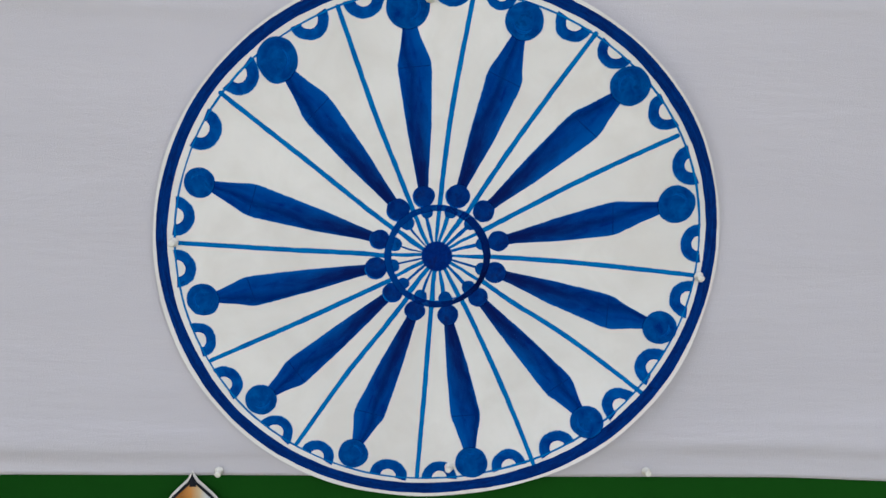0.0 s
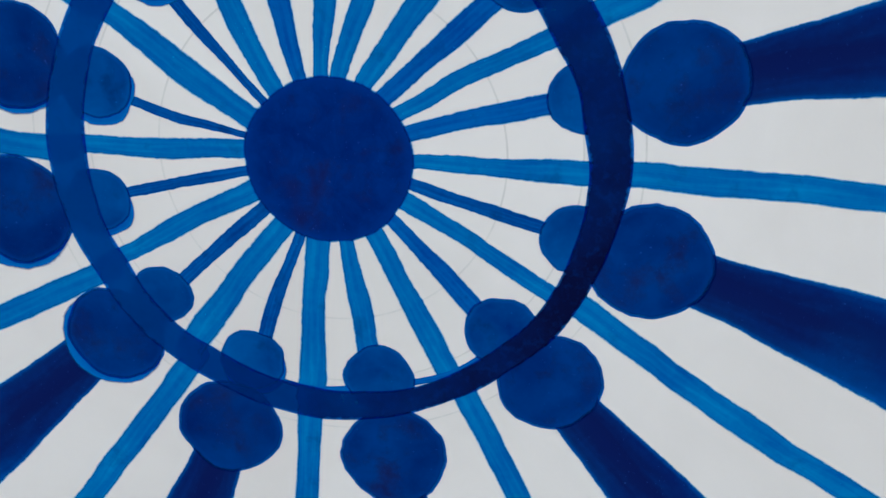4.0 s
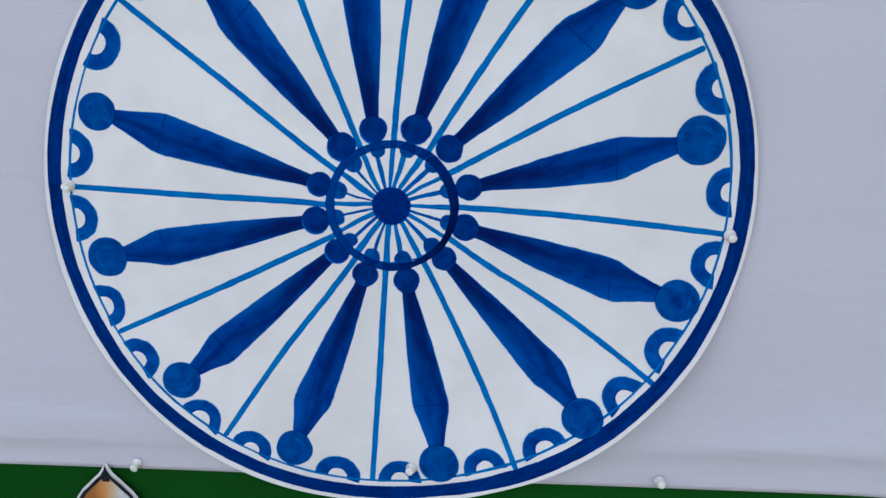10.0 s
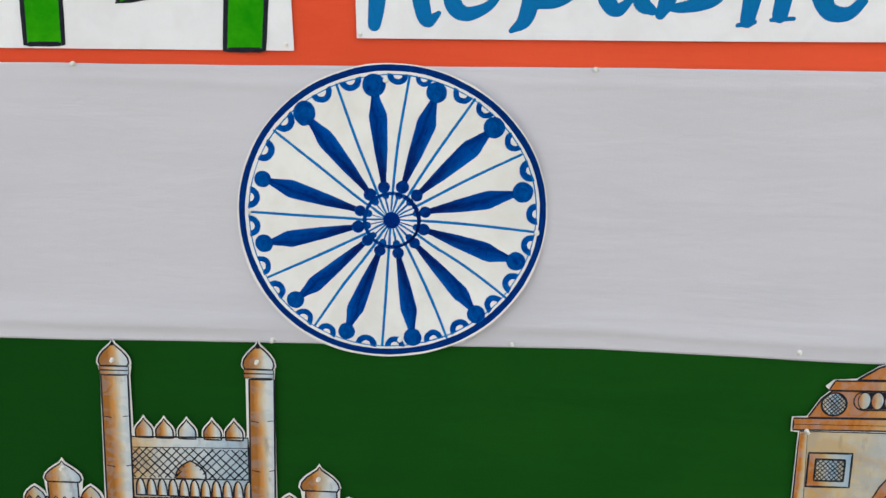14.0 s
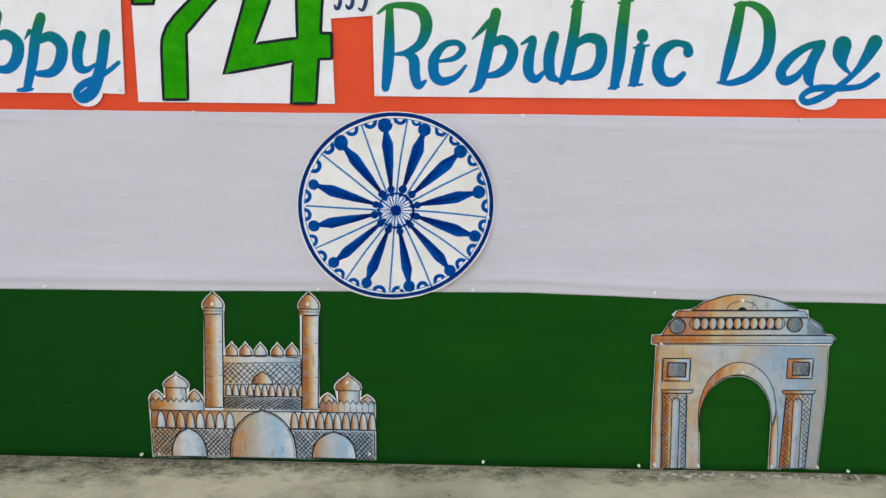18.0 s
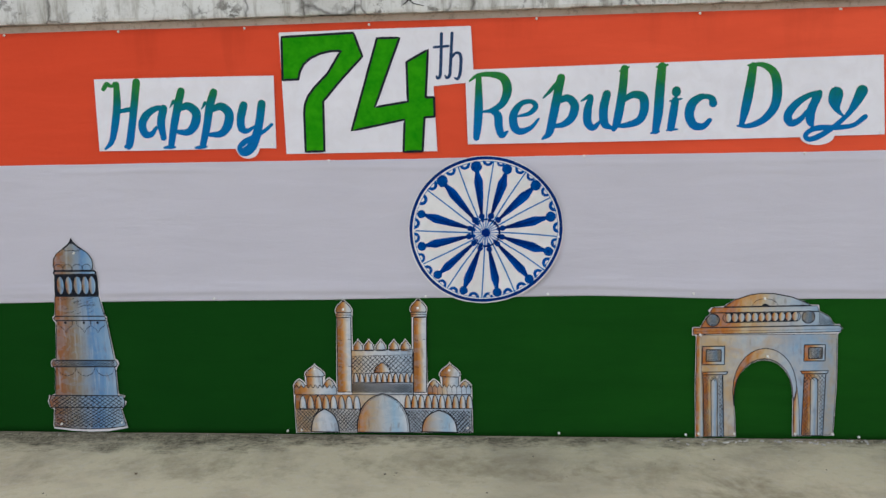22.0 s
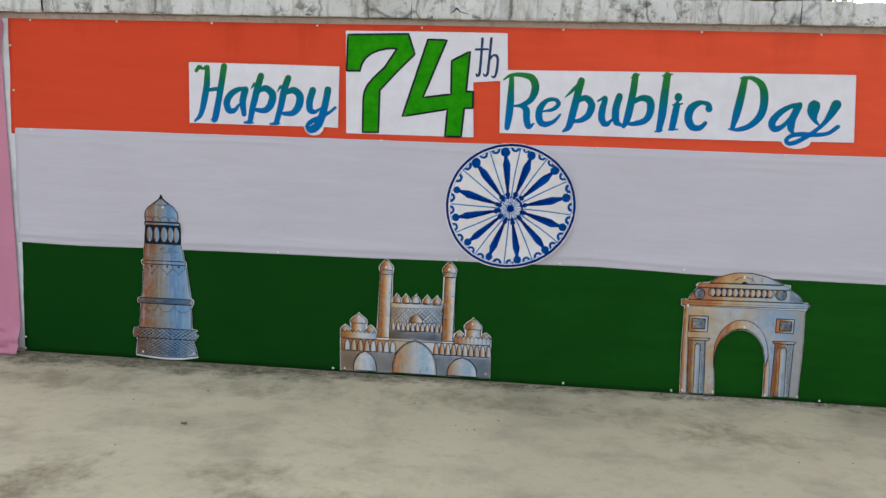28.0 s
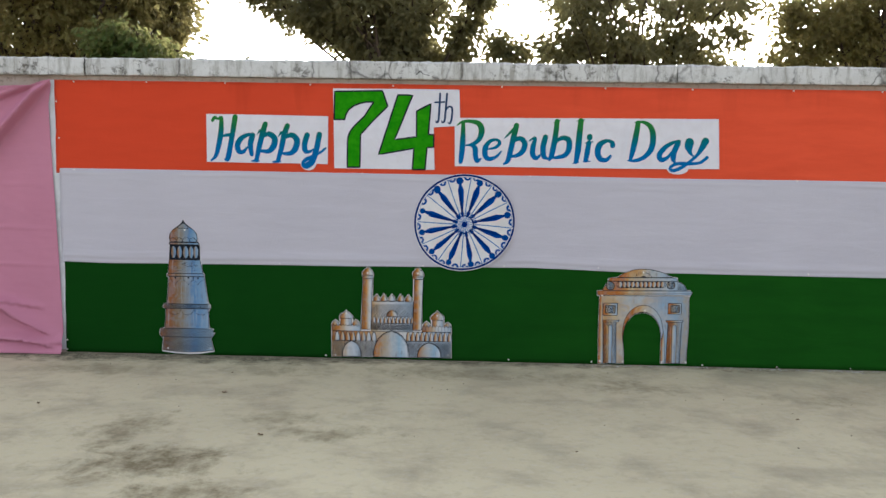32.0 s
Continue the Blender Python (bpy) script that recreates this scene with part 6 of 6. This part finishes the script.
def region(seed, n, x0, x1, z0, z1, deep, sx, sz):
    """Clumps spread through a stretch of the crown."""
    rnd = random.Random(seed)
    return [(x0 + (x1 - x0) * ((k * 0.618 + rnd.uniform(0, 0.12)) % 1), rnd.uniform(-deep, deep), rnd.uniform(z0, z1), sx * rnd.uniform(0.75, 1.25), sz * rnd.uniform(0.75, 1.25)) for k in range(n)]


TREE_Y = 6.0
tree("olive_tree", -5.4, TREE_Y - 0.3, 0.20, region(3, 26, -1.3, 1.3, 2.5, 3.6, 0.9, 0.42, 0.3) + crown_of(4, 16, 1.6, 3.5, 5.4, 0.6, 0.45), 560, 0.100, LEAF_OLIVE, "dense olive-leaved tree behind the wall", 11, 0.1, 2.0)
tree("olive_tree", -4.15, TREE_Y + 0.7, 0.16, region(8, 16, -0.9, 0.02, 2.75, 3.6, 0.6, 0.28, 0.28) + [(0.18, 0, 3.3, 0.22, 0.14), (0.10, -0.1, 3.02, 0.22, 0.14)] + crown_of(9, 10, 0.5, 3.5, 5.0, 0.45, 0.4), 480, 0.098, LEAF_OLIVE, "olive-leaved tree with brownish young leaves", 17, 0.0, 2.0)
tree("young_tree", -3.62, TREE_Y - 1.2, 0.04, region(5, 12, -0.6, 0.14, 2.25, 2.62, 0.25, 0.20, 0.15), 230, 0.10, LEAF_FRESH, "young tree with fresh green leaves", 23, 0.0, 1.6)
LOBES = ((-1.42, 0.0, 3.42, 0.26, 0.15), (-1.12, 0.1, 3.22, 0.26, 0.15), (-0.92, -0.1, 3.06, 0.24, 0.13), (-0.66, 0.0, 2.98, 0.22, 0.13), (-0.40, 0.05, 2.90, 0.20, 0.15), (-0.28, -0.1, 2.74, 0.13, 0.10), (0.0, 0.1, 2.78, 0.16, 0.12), (1.02, 0.0, 2.74, 0.12, 0.16), (1.12, 0.1, 3.05, 0.15, 0.15), (1.28, 0.0, 3.38, 0.16, 0.14))
tree("broad_tree", -1.2, TREE_Y, 0.15, region(21, 14, -0.75, 0.72, 3.12, 3.6, 0.7, 0.32, 0.22) + region(22, 8, 0.15, 0.62, 2.50, 3.0, 0.4, 0.22, 0.17) + list(LOBES) + crown_of(23, 14, 0.9, 3.75, 5.3, 0.55, 0.4), 500, 0.094, LEAF, "dark broad-leaved tree against the bright sky", 31, 0.4, 2.0)
tree("broad_tree", 2.1, TREE_Y + 0.3, 0.07, region(37, 34, -1.08, 1.15, 2.50, 3.6, 0.6, 0.25, 0.20) + [(-1.72, 0, 2.60, 0.18, 0.10), (-1.55, 0, 2.72, 0.16, 0.12), (-1.75, 0, 2.85, 0.12, 0.10), (1.05, 0, 3.35, 0.3, 0.2), (1.25, 0, 2.98, 0.16, 0.10)] + crown_of(38, 12, 1.4, 3.6, 5.2, 0.55, 0.4), 300, 0.090, LEAF, "open-crowned tree with sky between its leaves", 41, 0.0, 2.0)
tree("broad_tree", 5.0, TREE_Y + 0.2, 0.2, region(51, 24, -1.0, 1.5, 2.5, 3.4, 0.8, 0.38, 0.3) + crown_of(52, 14, 1.4, 3.5, 5.4, 0.6, 0.45), 480, 0.094, LEAF_OLIVE, "dense dark tree behind the wall", 47, 0.1, 2.0)
tree("broad_tree", 7.6, TREE_Y + 1.0, 0.2, crown_of(57, 26, 1.6, 2.5, 5.4, 0.6, 0.5), 400, 0.098, LEAF, "dense dark tree behind the wall", 53, 0.0, 2.0)


def tuft(x, y, blades, tall, seed):
    """A few stalks of weed rooted in a crack of the coping."""
    r = random.Random(seed)
    t = thing("weed_tuft", (x, y, TOP_WALL + 0.105), "small green weed rooted in the coping", "weed", "weeds on the coping")
    bm = bmesh.new()
    vs, fs = [], []
    for _ in range(blades):
        lean = Vector((r.uniform(-0.7, 0.7), r.uniform(-0.5, 0.5), 1)).normalized() * tall * r.uniform(0.4, 1)
        limb(bm, (r.uniform(-0.02, 0.02), 0, -0.01), lean, 0.0014, 0.0006, 0.006, r.random() * 9, 4, 4)
        for k in range(4):
            leaf_at(vs, fs, lean * (0.35 + 0.2 * k), Vector((r.uniform(-1, 1), r.uniform(-1, 1), r.uniform(-0.2, 0.7))), tall * 0.35, r.uniform(0, 6))
    part("stalks", bm, BARK, t)
    me = bpy.data.meshes.new("leaves")
    me.from_pydata([tuple(v) for v in vs], [], fs)
    me.materials.append(LEAF_FRESH)
    ob = new("leaves", me)
    ob.parent = t
    tagged(ob)


for k, (x, y, n, h) in enumerate(((-1.42, 0.02, 7, 0.045), (-1.68, 0.03, 3, 0.035), (-2.05, 0.05, 3, 0.025), (0.75, 0.03, 4, 0.03), (1.95, 0.04, 6, 0.04), (2.3, 0.03, 4, 0.035), (-0.62, 0.04, 3, 0.025))):
    tuft(x, y, n, h, k)

# a jagged crack and a broken chip in the face of the coping
bm = bmesh.new()
for edge in (((-0.335, 1.838), (-0.318, 1.850), (-0.300, 1.870), (-0.292, 1.866), (-0.280, 1.852), (-0.235, 1.840), (-0.241, 1.8385), (-0.282, 1.8485), (-0.2975, 1.8625), (-0.317, 1.8465)),
             ((-2.449, 1.925), (-2.443, 1.902), (-2.452, 1.884), (-2.447, 1.85), (-2.440, 1.818), (-2.4445, 1.818), (-2.4515, 1.85), (-2.457, 1.885), (-2.448, 1.902), (-2.455, 1.925))):
    places, faces = filled(edge)
    vs = [bm.verts.new((x, -0.0405, z)) for x, z in places]
    for f in faces:
        bm.faces.new([vs[k] for k in f])
bmesh.ops.solidify(bm, geom=bm.faces[:], thickness=-0.008)
part("crack", bm, CRACK, wall, "dark jagged cracks in the coping", "stuff")


# ---- litter on the ground ----
rnd = random.Random(5)
bm = bmesh.new()
for _ in range(170):
    x = rnd.choice((rnd.uniform(0.5, 3.2), rnd.uniform(1.0, 2.6), rnd.uniform(-2.6, 3.0)))
    r = rnd.uniform(0.002, 0.006) * (1.3 if x > 0.8 else 0.7)
    m = pose(x, -abs(rnd.gauss(0.022, 0.018)), r * 0.3, 0, 0, rnd.uniform(0, 360)) @ Matrix.Diagonal((rnd.uniform(0.8, 2.6), 1, 0.6, 1))
    bmesh.ops.create_icosphere(bm, subdivisions=1, radius=r, matrix=m)
for v in bm.verts:
    v.co += Vector((noise.noise(v.co * 300), noise.noise(v.co * 310), 0)) * 0.002
tagged(new("lime_chips", mesh_of("lime_chips", bm, CHIP)), "flaked lime chips along the wall foot", "debris", kind="stuff")
bm = bmesh.new()
for _ in range(70):
    x, y = rnd.uniform(-4, 4), -abs(rnd.gauss(0.0, 0.9)) - 0.01
    r = rnd.uniform(0.0015, 0.0045)
    bmesh.ops.create_icosphere(bm, subdivisions=1, radius=r, matrix=pose(x, y, r * 0.3, 0, 0, rnd.uniform(0, 360)) @ Matrix.Diagonal((rnd.uniform(0.7, 2), 1, 0.5, 1)))
tagged(new("soil_crumbs", mesh_of("soil_crumbs", bm, WOODY)), "dark soil crumbs scattered over the concrete", "debris", kind="stuff")


def dry_leaf(x, y, size, turn, seed):
    bm = bmesh.new()
    n = 8
    rows = []
    for i in range(n + 1):
        t = i / n
        w = size * 0.28 * math.sin(math.pi * t) ** 0.8 + 0.0004
        lift = 0.004 + size * 0.25 * abs(t - 0.5) ** 1.5
        rows.append([bm.verts.new(((t - 0.5) * size, s * w, lift + (0.006 if s else 0.0) * noise.noise(Vector((t * 4, s, seed))) + abs(s) * w * 0.45)) for s in (-1, 0, 1)])
    for a, c in zip(rows, rows[1:]):
        for k in range(2):
            bm.faces.new((a[k], c[k], c[k + 1], a[k + 1]))
    ob = new("dry_leaf", mesh_of("dry_leaf", bm, DRY))
    ob.matrix_basis = pose(x, y, 0, 0, 0, turn)
    ob.modifiers.new("thickness", "SOLIDIFY").thickness = 0.0008
    return tagged(ob, "curled dry brown leaf lying on the concrete", "leaf", "dry leaves on the concrete")


for k, (x, y, s, turn) in enumerate(((-1.30, -0.98, 0.038, 20), (-1.385, -0.49, 0.022, 100), (-0.92, -1.766, 0.04, -15), (0.55, -1.9, 0.02, 40), (-2.2, -1.3, 0.035, 130), (1.75, -1.25, 0.03, 10), (-0.2, -2.6, 0.03, 80))):
    dry_leaf(x, y, s * 0.75, turn, k * 2.2)
